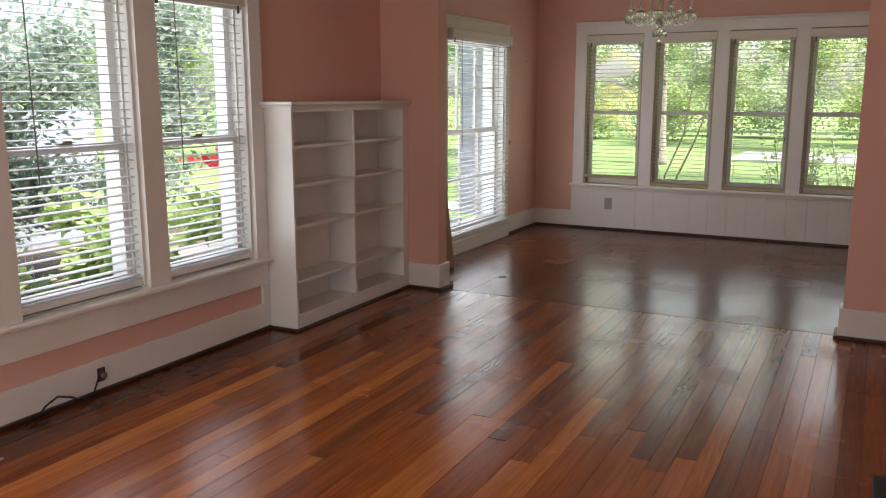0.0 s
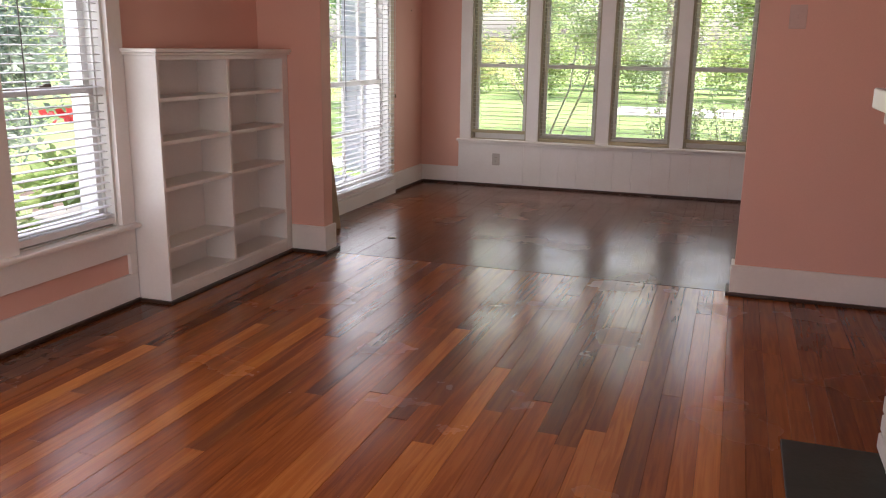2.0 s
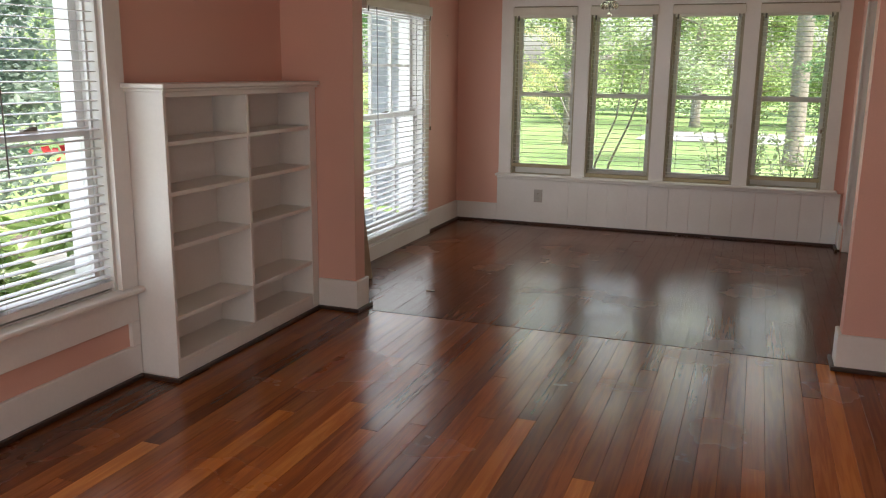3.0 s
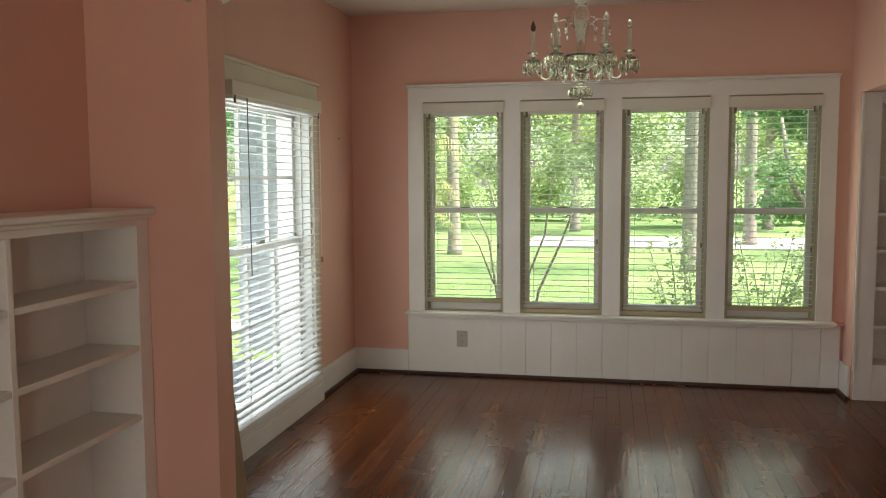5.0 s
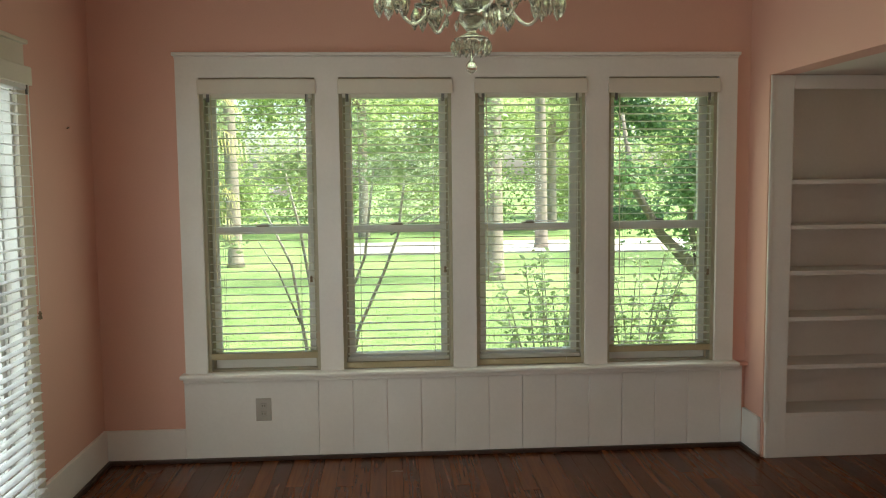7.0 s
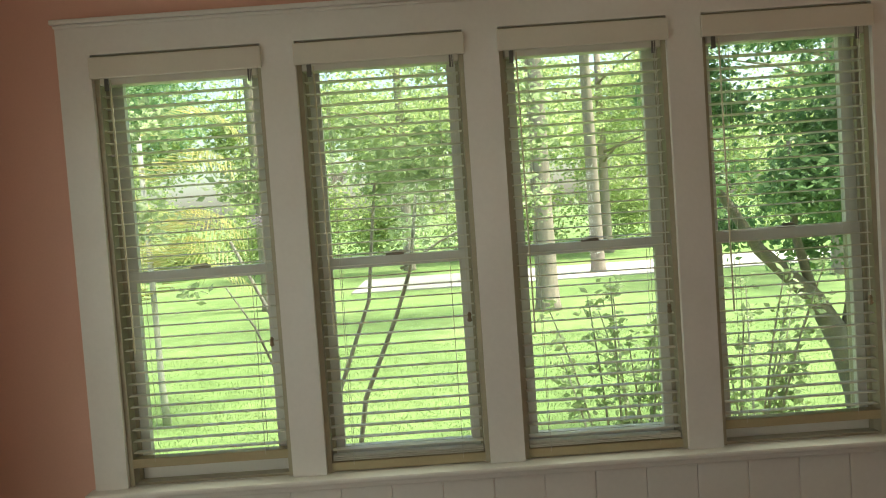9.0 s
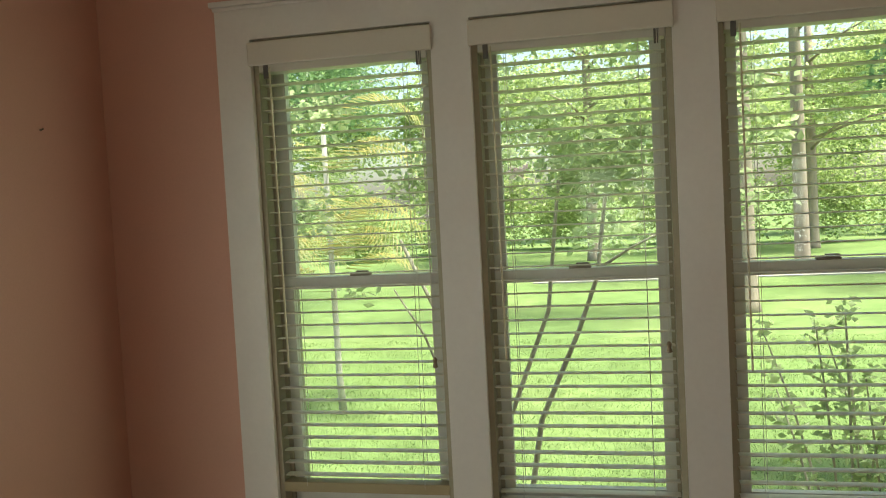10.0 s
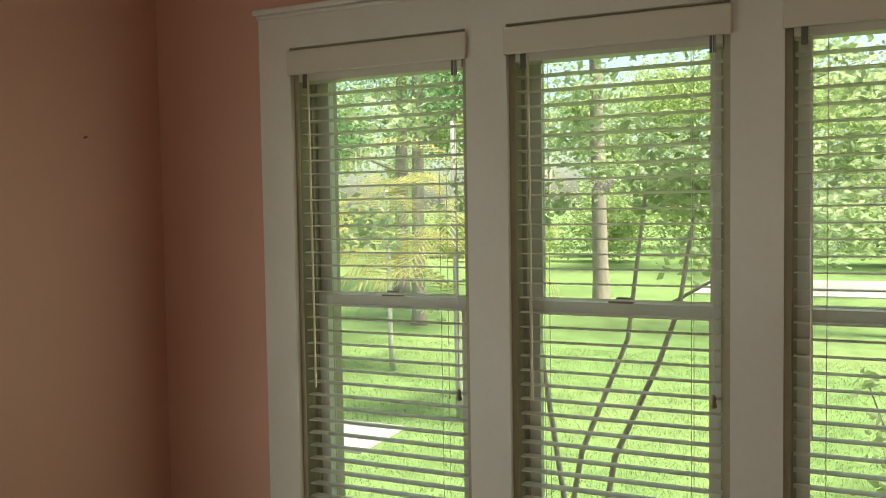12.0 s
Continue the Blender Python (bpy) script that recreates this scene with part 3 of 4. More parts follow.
# casings
P = 0.022
hx0, hx1 = -3.222, -0.182
casing = [(hx0, NY - P, 0.493, NORTH_WIN[0][0], NY, 2.08), (NORTH_WIN[3][1], NY - P, 0.493, hx1, NY, 2.08), (hx0, NY - P, 2.08, hx1, NY, 2.192)]
casing += [(NORTH_WIN[k][1], NY - P, 0.493, NORTH_WIN[k + 1][0], NY, 2.08) for k in range(3)]
structure(bars("trim_window_north", casing, WHITE), "white painted window casing")
structure(bars("trim_head_north", [(hx0 - 0.012, NY - 0.04, 2.192, hx1 + 0.012, NY, 2.210), (hx0 - 0.004, NY - 0.03, 2.179, hx1 + 0.004, NY - P, 2.192)], WHITE, bevel=0.004), "white moulded cap over the windows")
structure(bars("window_sill_north", [(-3.245, NY - 0.078, 0.469, -0.158, NY + 0.02, 0.493)], WHITE, bevel=0.008), "white rounded window stool")
structure(bars("trim_sill_north", [(-3.232, NY - 0.046, 0.443, -0.172, NY - 0.016, 0.469)], WHITE, bevel=0.006), "white moulding under the stool")
structure(bars("trim_window_living", [(LX, b, 0.460, LX + 0.028, c, 2.05) for b, c in ((4.65, 4.755), (3.80, 3.94), (2.90, 3.055), (2.05, 2.16))] + [(LX, 2.05, 2.05, LX + 0.028, 4.755, 2.19)], WHITE), "white painted window casing")
structure(bars("window_sill_living", [(LX - 0.02, 1.99, 0.432, LX + 0.07, 4.758, 0.460)], WHITE, bevel=0.01), "white rounded window stool")
structure(bars("trim_apron_living", [(LX, 1.99, 0.287, LX + 0.022, 4.755, 0.432), (LX, 4.70, 0.168, LX + 0.022, 4.755, 0.287)], WHITE, bevel=0.002), "white apron board under the stool")
structure(bars("trim_window_dining", [(DX, 7.255, 0.145, DX + 0.022, 7.36, 1.975), (DX, 8.66, 0.192, DX + 0.022, 8.745, 1.975), (DX, 7.255, 1.975, DX + 0.022, 8.745, 2.125)], CREAM), "cream painted window casing")
structure(bars("trim_head_dining", [(DX, 7.245, 2.125, DX + 0.040, 8.755, 2.145)], CREAM, bevel=0.004), "cream cap over the wide window")
structure(bars("window_sill_dining", [(DX - 0.02, 7.255, 0.118, DX + 0.05, 8.72, 0.138)], WHITE, bevel=0.006), "white low window stool")
structure(bars("baseboard_plinth", [(DX, 7.255, 0.0, DX + 0.055, 8.705, 0.118)], WHITE, bevel=0.004), "white boxed plinth under the wide window")


structure(bars("trim_stub", [(-0.152, NY - 0.05, 0.468, EX, NY, 0.486)], PINK, bevel=0.004), "short pink painted rail end beside the stool")


# ---- fireplace ----
def fireplace():
    fp = thing("fireplace", "white painted brick fireplace with a corbelled mantel", "fireplace")
    fx, y0, y1, oy0, oy1, oz = 0.165, 2.42, 4.205, 2.82, 3.81, 0.76
    bars("core", [(fx + 0.012, oy1 + 0.012, 0, LIVING_W, y1 - 0.01, 1.25), (fx + 0.012, y0 + 0.01, 0, LIVING_W, oy0 - 0.012, 1.25), (fx + 0.012, oy0 - 0.012, oz, LIVING_W, oy1 + 0.012, 1.25)], MORTAR, fp)
    bars("firebox", [(LIVING_W - 0.02, oy0, 0, LIVING_W - 0.005, oy1, oz)], SOOT, fp)
    course, length, depth = 0.0735, 0.205, 0.095
    joint = 0.010
    cache = {}

    def brick(x0, ya, z0, x1, yb, z1, mat):
        key = (round(x1 - x0, 3), round(yb - ya, 3), mat.name)
        if key not in cache:
            bm = bmesh.new()
            cuboid(bm, 0, 0, 0, x1 - x0, yb - ya, z1 - z0)
            bmesh.ops.bevel(bm, geom=bm.edges[:], offset=0.005, segments=1, affect="EDGES")
            me = bpy.data.meshes.new("brick")
            bm.to_mesh(me)
            bm.free()
            me.materials.append(mat)
            cache[key] = me
        ob = new("brick", cache[key])
        ob.parent = fp
        ob.matrix_basis = pose(x0 + random.uniform(-0.003, 0.003), ya, z0, random.uniform(-0.5, 0.5), 0, random.uniform(-0.8, 0.8))

    for c in range(14):
        z = 0.014 + c * course
        for ya, yb in ((y0, oy0), (oy1, y1)) if z + course < oz + 0.03 else ((y0, y1),):
            y = yb
            first = length / 2 if c % 2 else length
            while y > ya + 0.02:
                end = max(ya, y - first)
                if y - end > 0.03:
                    brick(fx, end + joint / 2, z, fx + depth, y - joint / 2, z + course - joint, BRICK)
                y, first = end, length
        if z + course < oz + 0.03:
            x = fx + depth + 0.004
            k = length if c % 2 else length / 2
            while x < LIVING_W - 0.04:
                e = min(x + k, LIVING_W - 0.02)
                brick(x + joint / 2, oy1 + 0.002, z, e - joint / 2, oy1 + 0.09, z + course - joint, BRICK_OLD)
                x, k = e, length
            x = fx + depth + 0.004
            k = length / 2 if c % 2 else length
            while x < LIVING_W - 0.04:
                e = min(x + k, LIVING_W - 0.02)
                brick(x + joint / 2, y1 - 0.09, z, e - joint / 2, y1, z + course - joint, BRICK)
                x, k = e, length
    for k in range(4):
        z = 1.043 + 0.052 * k
        bar("corbel", (fx - 0.03 * (k + 1), y0 - 0.012 * k, z, LIVING_W, y1 + 0.012 * k, z + 0.052), BRICK, fp, 0.006)
    bar("mantel", (0.005, y0 - 0.06, 1.251, LIVING_W, y1 + 0.055, 1.322), WHITE, fp, 0.006, "thick white painted mantel shelf")
    hearth = tagged(bar("hearth_slab", (-0.17, 2.27, -0.02, fx + 0.42, 4.16, 0.012), SLATE, None, 0.003), "dark grey slate hearth set in the floor", "hearth")
    grate = thing("fire_grate", "small black iron fire grate on the hearth", "grate", m=pose(0.32, 3.31, 0.012))
    for k in range(7):
        bm = bmesh.new()
        y = -0.36 + 0.12 * k
        tube(bm, [(-0.10, y, 0.22), (-0.095, y, 0.06), (0.12, y, 0.05), (0.17, y, 0.22)], 0.007, 6)
        part("bar", bm, IRON, grate)
    for x in (-0.08, 0.10):
        bm = bmesh.new()
        tube(bm, [(x, -0.39, 0.0), (x, -0.39, 0.05), (x, 0.39, 0.05), (x, 0.39, 0.0)], 0.009, 6)
        part("rail", bm, IRON, grate)


fireplace()


# ---- bookcase ----
def bookcase():
    x0, x1, y0, y1 = LX, -3.37, 4.762, 6.125
    bc = thing("bookcase", "low white built-in bookcase, empty, two bays wide", "bookcase", m=pose(x0, y0, 0))
    w, d = y1 - y0, x1 - x0
    bar("side_panel", (0, 0, 0, d, 0.02, 1.375), WHITE, bc, 0.002)
    bar("side_panel", (0, w - 0.045, 0, d, w + 0.03, 1.375), WHITE, bc, 0.002)
    bar("back_panel", (0, 0.02, 0, 0.014, w - 0.045, 1.375), WHITE, bc, 0)
    mid = 5.437 - y0
    bar("divider", (0.014, mid - 0.012, 0.10, d - 0.004, mid + 0.012, 1.36), WHITE, bc, 0.002)
    bar("kickboard", (0.014, 0.02, 0, d - 0.002, w - 0.045, 0.085), WHITE, bc, 0.002)
    bar("bottom_shelf", (0.014, 0.02, 0.085, d - 0.003, w - 0.045, 0.105), WHITE, bc, 0.002)
    for z in (1.15, 0.915, 0.66, 0.315):
        for a, b in ((0.02, mid - 0.012), (mid + 0.012, w - 0.045)):
            bar("shelf", (0.014, a, z - 0.022, d - 0.006, b, z), WHITE, bc, 0.002)
    bar("top_rail", (d - 0.022, 0.02, 1.35, d, w - 0.045, 1.375), WHITE, bc, 0.002)
    bm = bmesh.new()
    cuboid(bm, 0, -0.035, 1.39, d + 0.035, w + 0.03, 1.412, 0.006)
    cuboid(bm, 0, -0.02, 1.375, d + 0.02, w + 0.03, 1.39, 0.004)
    part("cap", bm, WHITE, bc, "moulded white top")


bookcase()


# ---- alcove shelves ----
def alcove_shelves():
    y0, y1, x0, x1 = 9.328, NY - 0.006, EX + 0.012, 1.2
    sh = thing("alcove_bookshelf", "tall white built-in bookshelf, empty, in an alcove", "bookshelf", m=pose(x0, y0, 0))
    w, d = x1 - x0, y1 - y0
    bar("stile", (0, 0, 0, 0.116, 0.022, 2.058), WHITE, sh, 0.003)
    bar("stile", (w - 0.12, 0, 0, w, 0.022, 2.058), WHITE, sh, 0.003)
    bar("head_rail", (0.116, 0.001, 1.985, w - 0.12, 0.021, 2.058), WHITE, sh, 0.003)
    bar("side_panel", (0.096, 0.022, 0, 0.114, d, 2.058), WHITE, sh, 0)
    bar("back_panel", (0.114, d - 0.012, 0, w - 0.12, d, 2.058), WHITE, sh, 0)
    bar("base_panel", (0.116, 0.004, 0, w - 0.12, 0.02, 0.225), WHITE, sh, 0.002)
    for z in (1.51, 1.268, 1.022, 0.772, 0.510, 0.245):
        bar("shelf", (0.114, 0.006, z - 0.024, w - 0.12, d - 0.012, z), WHITE, sh, 0.003)
    bar("bead", (-0.012, -0.006, 0.2, 0.008, 0.004, 2.058), WHITE, sh, 0.003)


alcove_shelves()


# ---- chandelier ----
def chandelier():
    cx, cy, base, size = -1.856, 7.52, 1.846, 0.90
    ch = thing("chandelier", "crystal chandelier with candle arms and hanging glass drops", "chandelier", m=pose(cx, cy, base) @ Matrix.Scale(size, 4))
    high = (CEIL - base) / size
    bm = bmesh.new()
    tube(bm, [(0, 0, 0.62), (0, 0, high - 0.03)], 0.006, 8)
    part("rod", bm, SILVER, ch)
    bm = bmesh.new()
    lathe(bm, [(0.01, 0.0), (0.065, 0.005), (0.07, 0.02), (0.03, 0.045)], (0, 0, high - 0.046), 20)
    part("ceiling_cup", bm, SILVER, ch, smooth=True)
    bm = bmesh.new()
    lathe(bm, [(0.016, 0.21), (0.022, 0.25), (0.020, 0.30), (0.027, 0.38), (0.038, 0.46), (0.042, 0.51), (0.026, 0.545), (0.034, 0.56), (0.046, 0.585), (0.030, 0.615), (0.012, 0.63)], (0, 0, 0), 12)
    part("baluster", bm, CRYSTAL, ch, "cut glass baluster stem", smooth=True)
    bm = bmesh.new()
    lathe(bm, [(0.012, 0.155), (0.02, 0.16), (0.034, 0.178), (0.038, 0.186), (0.03, 0.194), (0.014, 0.20)], (0, 0, 0), 20)
    part("hub", bm, SILVER, ch, "tarnished metal hub", smooth=True)
    bm = bmesh.new()
    lathe(bm, [(0.012, 0.197), (0.045, 0.203), (0.070, 0.226), (0.082, 0.262), (0.086, 0.285), (0.082, 0.285), (0.076, 0.262), (0.065, 0.232), (0.042, 0.211), (0.012, 0.206)], (0, 0, 0), 20)
    part("glass_bowl", bm, CRYSTAL, ch, "rounded cut glass bowl", smooth=True)
    bm = bmesh.new()
    lathe(bm, [(0.012, 0.098), (0.045, 0.10), (0.058, 0.112), (0.03, 0.124), (0.014, 0.132), (0.02, 0.142), (0.04, 0.165), (0.045, 0.18), (0.02, 0.182)], (0, 0, 0), 14)
    part("lower_bowl", bm, CRYSTAL, ch, smooth=True)
    bm = bmesh.new()
    lathe(bm, [(0.002, 0.0), (0.016, 0.008), (0.02, 0.02), (0.013, 0.036), (0.005, 0.044), (0.005, 0.1)], (0, 0, 0), 10)
    part("finial", bm, CRYSTAL, ch, "glass ball finial", smooth=True)

    bm = bmesh.new()
    lathe(bm, [(0.001, 0.0), (0.0075, 0.012), (0.009, 0.022), (0.005, 0.034), (0.001, 0.038)], (0, 0, 0), 6)
    drop = bpy.data.meshes.new("glass_drop")
    bm.to_mesh(drop)
    bm.free()
    drop.materials.append(CRYSTAL)

    def hang(x, y, z, s=1.0):
        ob = new("glass_drop", drop)
        ob.parent = ch
        ob.matrix_basis = pose(x, y, z - 0.04 * s, random.uniform(-5, 5), random.uniform(-5, 5), random.uniform(0, 360)) @ Matrix.Scale(s, 4)

    n = 6
    for j in range(14):
        b = 2 * math.pi * j / 14
        hang(0.056 * math.cos(b), 0.056 * math.sin(b), 0.108, 1.25)
    for k in range(n):
        a = 2 * math.pi * (k + 0.03) / n
        ca, sa = math.cos(a), math.sin(a)
        pts = []
        for i in range(19):
            u = i / 18
            r = 0.05 + 0.205 * u
            if u < 0.42:
                z = 0.20 + 0.075 * math.sin(math.pi * u / 0.42)
            else:
                z = 0.20 - 0.062 * math.sin(math.pi * (u - 0.42) / 0.58) + 0.045 * (u - 0.42) / 0.58
            pts.append((r * ca, r * sa, z))
        bm = bmesh.new()
        tube(bm, pts, 0.0055, 7)
        part("arm", bm, CRYSTAL, ch, smooth=True)
        ex, ey, ez = pts[-1]
        bm = bmesh.new()
        lathe(bm, [(0.008, 0.0), (0.02, 0.008), (0.043, 0.014), (0.046, 0.02), (0.02, 0.018), (0.013, 0.035)], (ex, ey, ez), 14)
        part("drip_pan", bm, CRYSTAL, ch, smooth=True)
        bm = bmesh.new()
        lathe(bm, [(0.007, 0.018), (0.005, 0.030), (0.010, 0.040), (0.024, 0.046), (0.034, 0.058), (0.031, 0.058), (0.012, 0.050), (0.011, 0.064)], (ex, ey, ez), 14)
        part("bobeche", bm, CRYSTAL, ch, "small glass candle cup", smooth=True)
        bm = bmesh.new()
        lathe(bm, [(0.0105, 0.0), (0.0105, 0.115), (0.006, 0.118)], (ex, ey, ez + 0.055), 12)
        part("candle", bm, CANDLE, ch, "cream candle sleeve", smooth=True)
        bm = bmesh.new()
        lathe(bm, [(0.007, 0.0), (0.013, 0.012), (0.0145, 0.024), (0.009, 0.042), (0.002, 0.058)], (ex, ey, ez + 0.172), 10)
        part("bulb", bm, BULB_OUT if k == 3 else CRYSTAL, ch, "small flame-shaped bulb", smooth=True)
        for j in range(10):
            b = 2 * math.pi * j / 10
            hang(ex + 0.044 * math.cos(b), ey + 0.044 * math.sin(b), ez + 0.012, 2.0 if j % 2 else 1.5)
        for u in (5,):
            hang(pts[u][0], pts[u][1], pts[u][2] - 0.004, 0.9)
        # upper tier of slender curls
        bm = bmesh.new()
        tube(bm, [(0.03 * ca, 0.03 * sa, 0.43), (0.09 * ca, 0.09 * sa, 0.475), (0.14 * ca, 0.14 * sa, 0.46), (0.155 * ca, 0.155 * sa, 0.415)], 0.0035, 6)
        part("upper_arm", bm, CRYSTAL, ch, smooth=True)
        hang(0.155 * ca, 0.155 * sa, 0.415, 1.0)
        hang(0.045 * ca, 0.045 * sa, 0.105, 1.0)
        hang(0.08 * ca, 0.08 * sa, 0.187, 1.0)


chandelier()


# ---- fittings ----
def outlet(m, label, mat=PLATE, name="wall_outlet"):
    o = thing(name, label, "outlet", m=m)
    bar("plate", (-0.042, -0.006, -0.063, 0.042, 0.0, 0.063), mat, o, 0.003)
    for z in (-0.022, 0.022):
        bar("socket", (-0.016, -0.009, z - 0.014, 0.016, -0.005, z + 0.014), SOCKET if mat is not PLATE else PLATE, o, 0.003)
        bars("slot", [(-0.008, -0.0095, z - 0.004, -0.005, -0.0085, z + 0.006), (0.005, -0.0095, z - 0.004, 0.008, -0.0085, z + 0.006)], SOCKET, o)
    return o


outlet(pose(-2.81, NY - 0.018, 0.284), "square grey metal wall outlet on the panelling")
sw = thing("light_switch", "small painted light switch plate on the pink pier", "switch", m=pose(-0.158, PY0, 1.63))
bar("plate", (-0.045, -0.006, -0.065, 0.045, 0.0, 0.065), SWITCH, sw, 0.003)
bar("toggle", (-0.005, -0.018, -0.012, 0.005, -0.005, 0.012), SWITCH, sw, 0.002)
so = thing("cable_outlet", "small dark outlet with a plug on the baseboard", "outlet", m=pose(LX + 0.022, 3.447, 0.092, 0, 0, 90))
bar("plate", (-0.022, -0.008, -0.035, 0.022, 0, 0.035), SOCKET, so, 0.003)
bar("plug", (-0.012, -0.035, -0.015, 0.012, -0.008, 0.012), TASSEL, so, 0.004)
bm = bmesh.new()
tube(bm, [(LX + 0.055, 3.41, 0.10), (LX + 0.06, 3.37, 0.03), (LX + 0.075, 3.30, 0.008), (LX + 0.07, 3.24, 0.05), (LX + 0.06, 3.17, 0.075), (LX + 0.06, 3.10, 0.05), (LX + 0.07, 3.05, 0.012), (LX + 0.09, 2.98, 0.008), (LX + 0.075, 3.02, 0.02), (LX + 0.06, 3.12, 0.03)], 0.0045, 7)
tagged(part("loose_cable", bm, CABLE, smooth=True), "loose black cable along the baseboard", "cable")
bm = bmesh.new()
tube(bm, [(-3.30, 2.66, 0.006), (-3.265, 2.695, 0.02), (-3.245, 2.665, 0.03), (-3.265, 2.62, 0.008), (-3.33, 2.52, 0.006)], 0.006, 7)
tagged(part("white_cord", bm, SLAT, smooth=True), "short white cord end on the floor", "cord")
bm = bmesh.new()
cuboid(bm, -0.03, -0.012, 0.0, 0.03, 0.012, 0.004, 0.001)
chip = tagged(part("paint_chip", bm, PAPER), "small pale chip lying on the floor", "debris")
chip.matrix_world = pose(-2.862, 6.793, 0.001, 0, 0, 25)
for y, z in ((9.245, 1.80),):
    bm = bmesh.new()
    tube(bm, [(DX, y, z), (DX + 0.012, y, z + 0.003)], 0.003, 6)
    tagged(part("nail", bm, BRONZE), "small rusty nail in the pink wall", "nail")


def leaning_board(foot, head, w, t, turn):
    """A board standing on foot and leaning with its top at head."""
    a, b = Vector(foot), Vector(head)
    bm = bmesh.new()
    cuboid(bm, -w / 2, -t / 2, 0, w / 2, t / 2, (b - a).length, 0.002)
    ob = tagged(part("loose_board", bm, RAWWOOD), "loose tan wooden board leaning beside the window", "board", "loose boards")
    ob.matrix_world = Matrix.Translation(a) @ (b - a).to_track_quat("Z", "Y").to_matrix().to_4x4() @ pose(0, 0, 0, 0, 0, turn)


leaning_board((-3.395, 6.92, 0.004), (-3.628, 7.20, 0.74), 0.070, 0.014, 20)
leaning_board((-3.385, 6.80, 0.004), (-3.625, 7.10, 0.46), 0.080, 0.016, 25)
leaning_board((-3.47, 6.95, 0.004), (-3.64, 7.16, 1.08), 0.05, 0.014, 20)


# ---- outside ----
bm = bmesh.new()
bmesh.ops.create_grid(bm, x_segments=60, y_segments=60, size=1.0, matrix=Matrix.Translation((0, 0, GROUND)) @ Matrix.Diagonal((400, 400, 1, 1)))
structure(part("ground", bm, GRASS), "sunlit green lawn")
structure(bars("driveway", [(-4.2, 27.0, GROUND + 0.004, 60, 31.0, GROUND + 0.03)], DRIVE), "pale concrete drive across the lawn")
structure(bars("path", [(-9.5, 13.3, GROUND + 0.004, -5.05, 14.15, GROUND + 0.03)], DRIVE), "pale concrete garden path")
structure(bars("bed", [(-9.5, -2.0, GROUND + 0.004, LX - 0.25, 6.0, GROUND + 0.05), (-9.5, 6.0, GROUND + 0.004, -6.62, 9.9, GROUND + 0.05)], EARTH), "dark soil planting bed")
structure(bars("porch_floor", [(-6.6, 6.4, GROUND, DX - WT - 0.02, 10.3, -0.12)], DRIVE), "pale concrete porch slab")


def leaves_mesh(name, mat, blobs, size, seed, parent, fold=0.35, label="", droop=0.0):
    """Many small folded leaves scattered through blobs (centre, radii, count) with an uneven rim."""
    rng = np.random.default_rng(seed)
    places = []
    for c, r, n in blobs:
        d = rng.normal(size=(n, 3))
        d /= np.linalg.norm(d, axis=1)[:, None]
        lump = 0.75 + 0.35 * np.sin(d[:, 0] * 5 + seed) * np.sin(d[:, 1] * 4 + 1.3 * seed) + 0.15 * np.sin(d[:, 2] * 9)
        places.append(np.array(c) + d * (rng.random(n) ** 0.5 * lump)[:, None] * np.array(r))
    q = np.concatenate(places)
    n = len(q)
    s = (size * (0.6 + 0.8 * rng.random(n)))[:, None]
    a = rng.normal(size=(n, 3))
    a[:, 2] = a[:, 2] * 0.5 - droop
    a /= np.linalg.norm(a, axis=1)[:, None]
    b = np.cross(a, rng.normal(size=(n, 3)))
    b /= np.linalg.norm(b, axis=1)[:, None]
    up = np.cross(a, b) * s * 0.1 * fold
    v = np.stack([q, q + a * s * 0.5 + b * s * 0.27 + up, q + a * s, q + a * s * 0.5 - b * s * 0.27 + up], axis=1).reshape(-1, 3)
    me = bpy.data.meshes.new(name)
    me.from_pydata(v.tolist(), [], np.arange(4 * n).reshape(-1, 4).tolist())
    me.materials.append(mat)
    ob = new(name, me)
    if parent:
        ob.parent = parent
    if label:
        ob["label"] = label
    ob["kind"] = "stuff"
    return ob


def tall_tree(x, y, r, h, crown_z, crown_r, n, seed, mat=LEAF_A, size=0.15, label="tall tree with a straight trunk on the lawn"):
    rng = np.random.default_rng(seed)
    t = thing("tree", label, "tree", "trees on the lawn", pose(x, y, GROUND))
    bm = bmesh.new()
    lean = rng.uniform(-0.02, 0.02, 2)
    pts = [(lean[0] * z, lean[1] * z, z) for z in (-0.1, 0.15, 0.5, 1.5, 3, 5, h)]
    tube(bm, pts, [r * 1.35, r * 1.12, r, r * 0.93, r * 0.87, r * 0.75, r * 0.35], 14)
    for k in range(7):
        a = rng.uniform(0, 6.28)
        z = crown_z * rng.uniform(0.8, 1.0) + k * 0.5
        L = crown_r * rng.uniform(0.6, 0.95)
        if z < h:
            tube(bm, [(0, 0, z), (L * 0.5 * math.cos(a), L * 0.5 * math.sin(a), z + 0.5), (L * math.cos(a), L * math.sin(a), z + 0.7)], [r * 0.3, r * 0.18, r * 0.05], 6)
    part("trunk", bm, BARK, t, "rough pale brown trunk", smooth=True)
    blobs = []
    for k in range(9):
        a, q = rng.uniform(0, 6.28), crown_r * rng.uniform(0.2, 0.8)
        blobs.append(((q * math.cos(a), q * math.sin(a), crown_z + rng.uniform(0.2, 3.0)), (crown_r * 0.55, crown_r * 0.55, 0.9), n // 3))
    leaves_mesh("crown", mat, blobs, size, seed, t, droop=0.3)


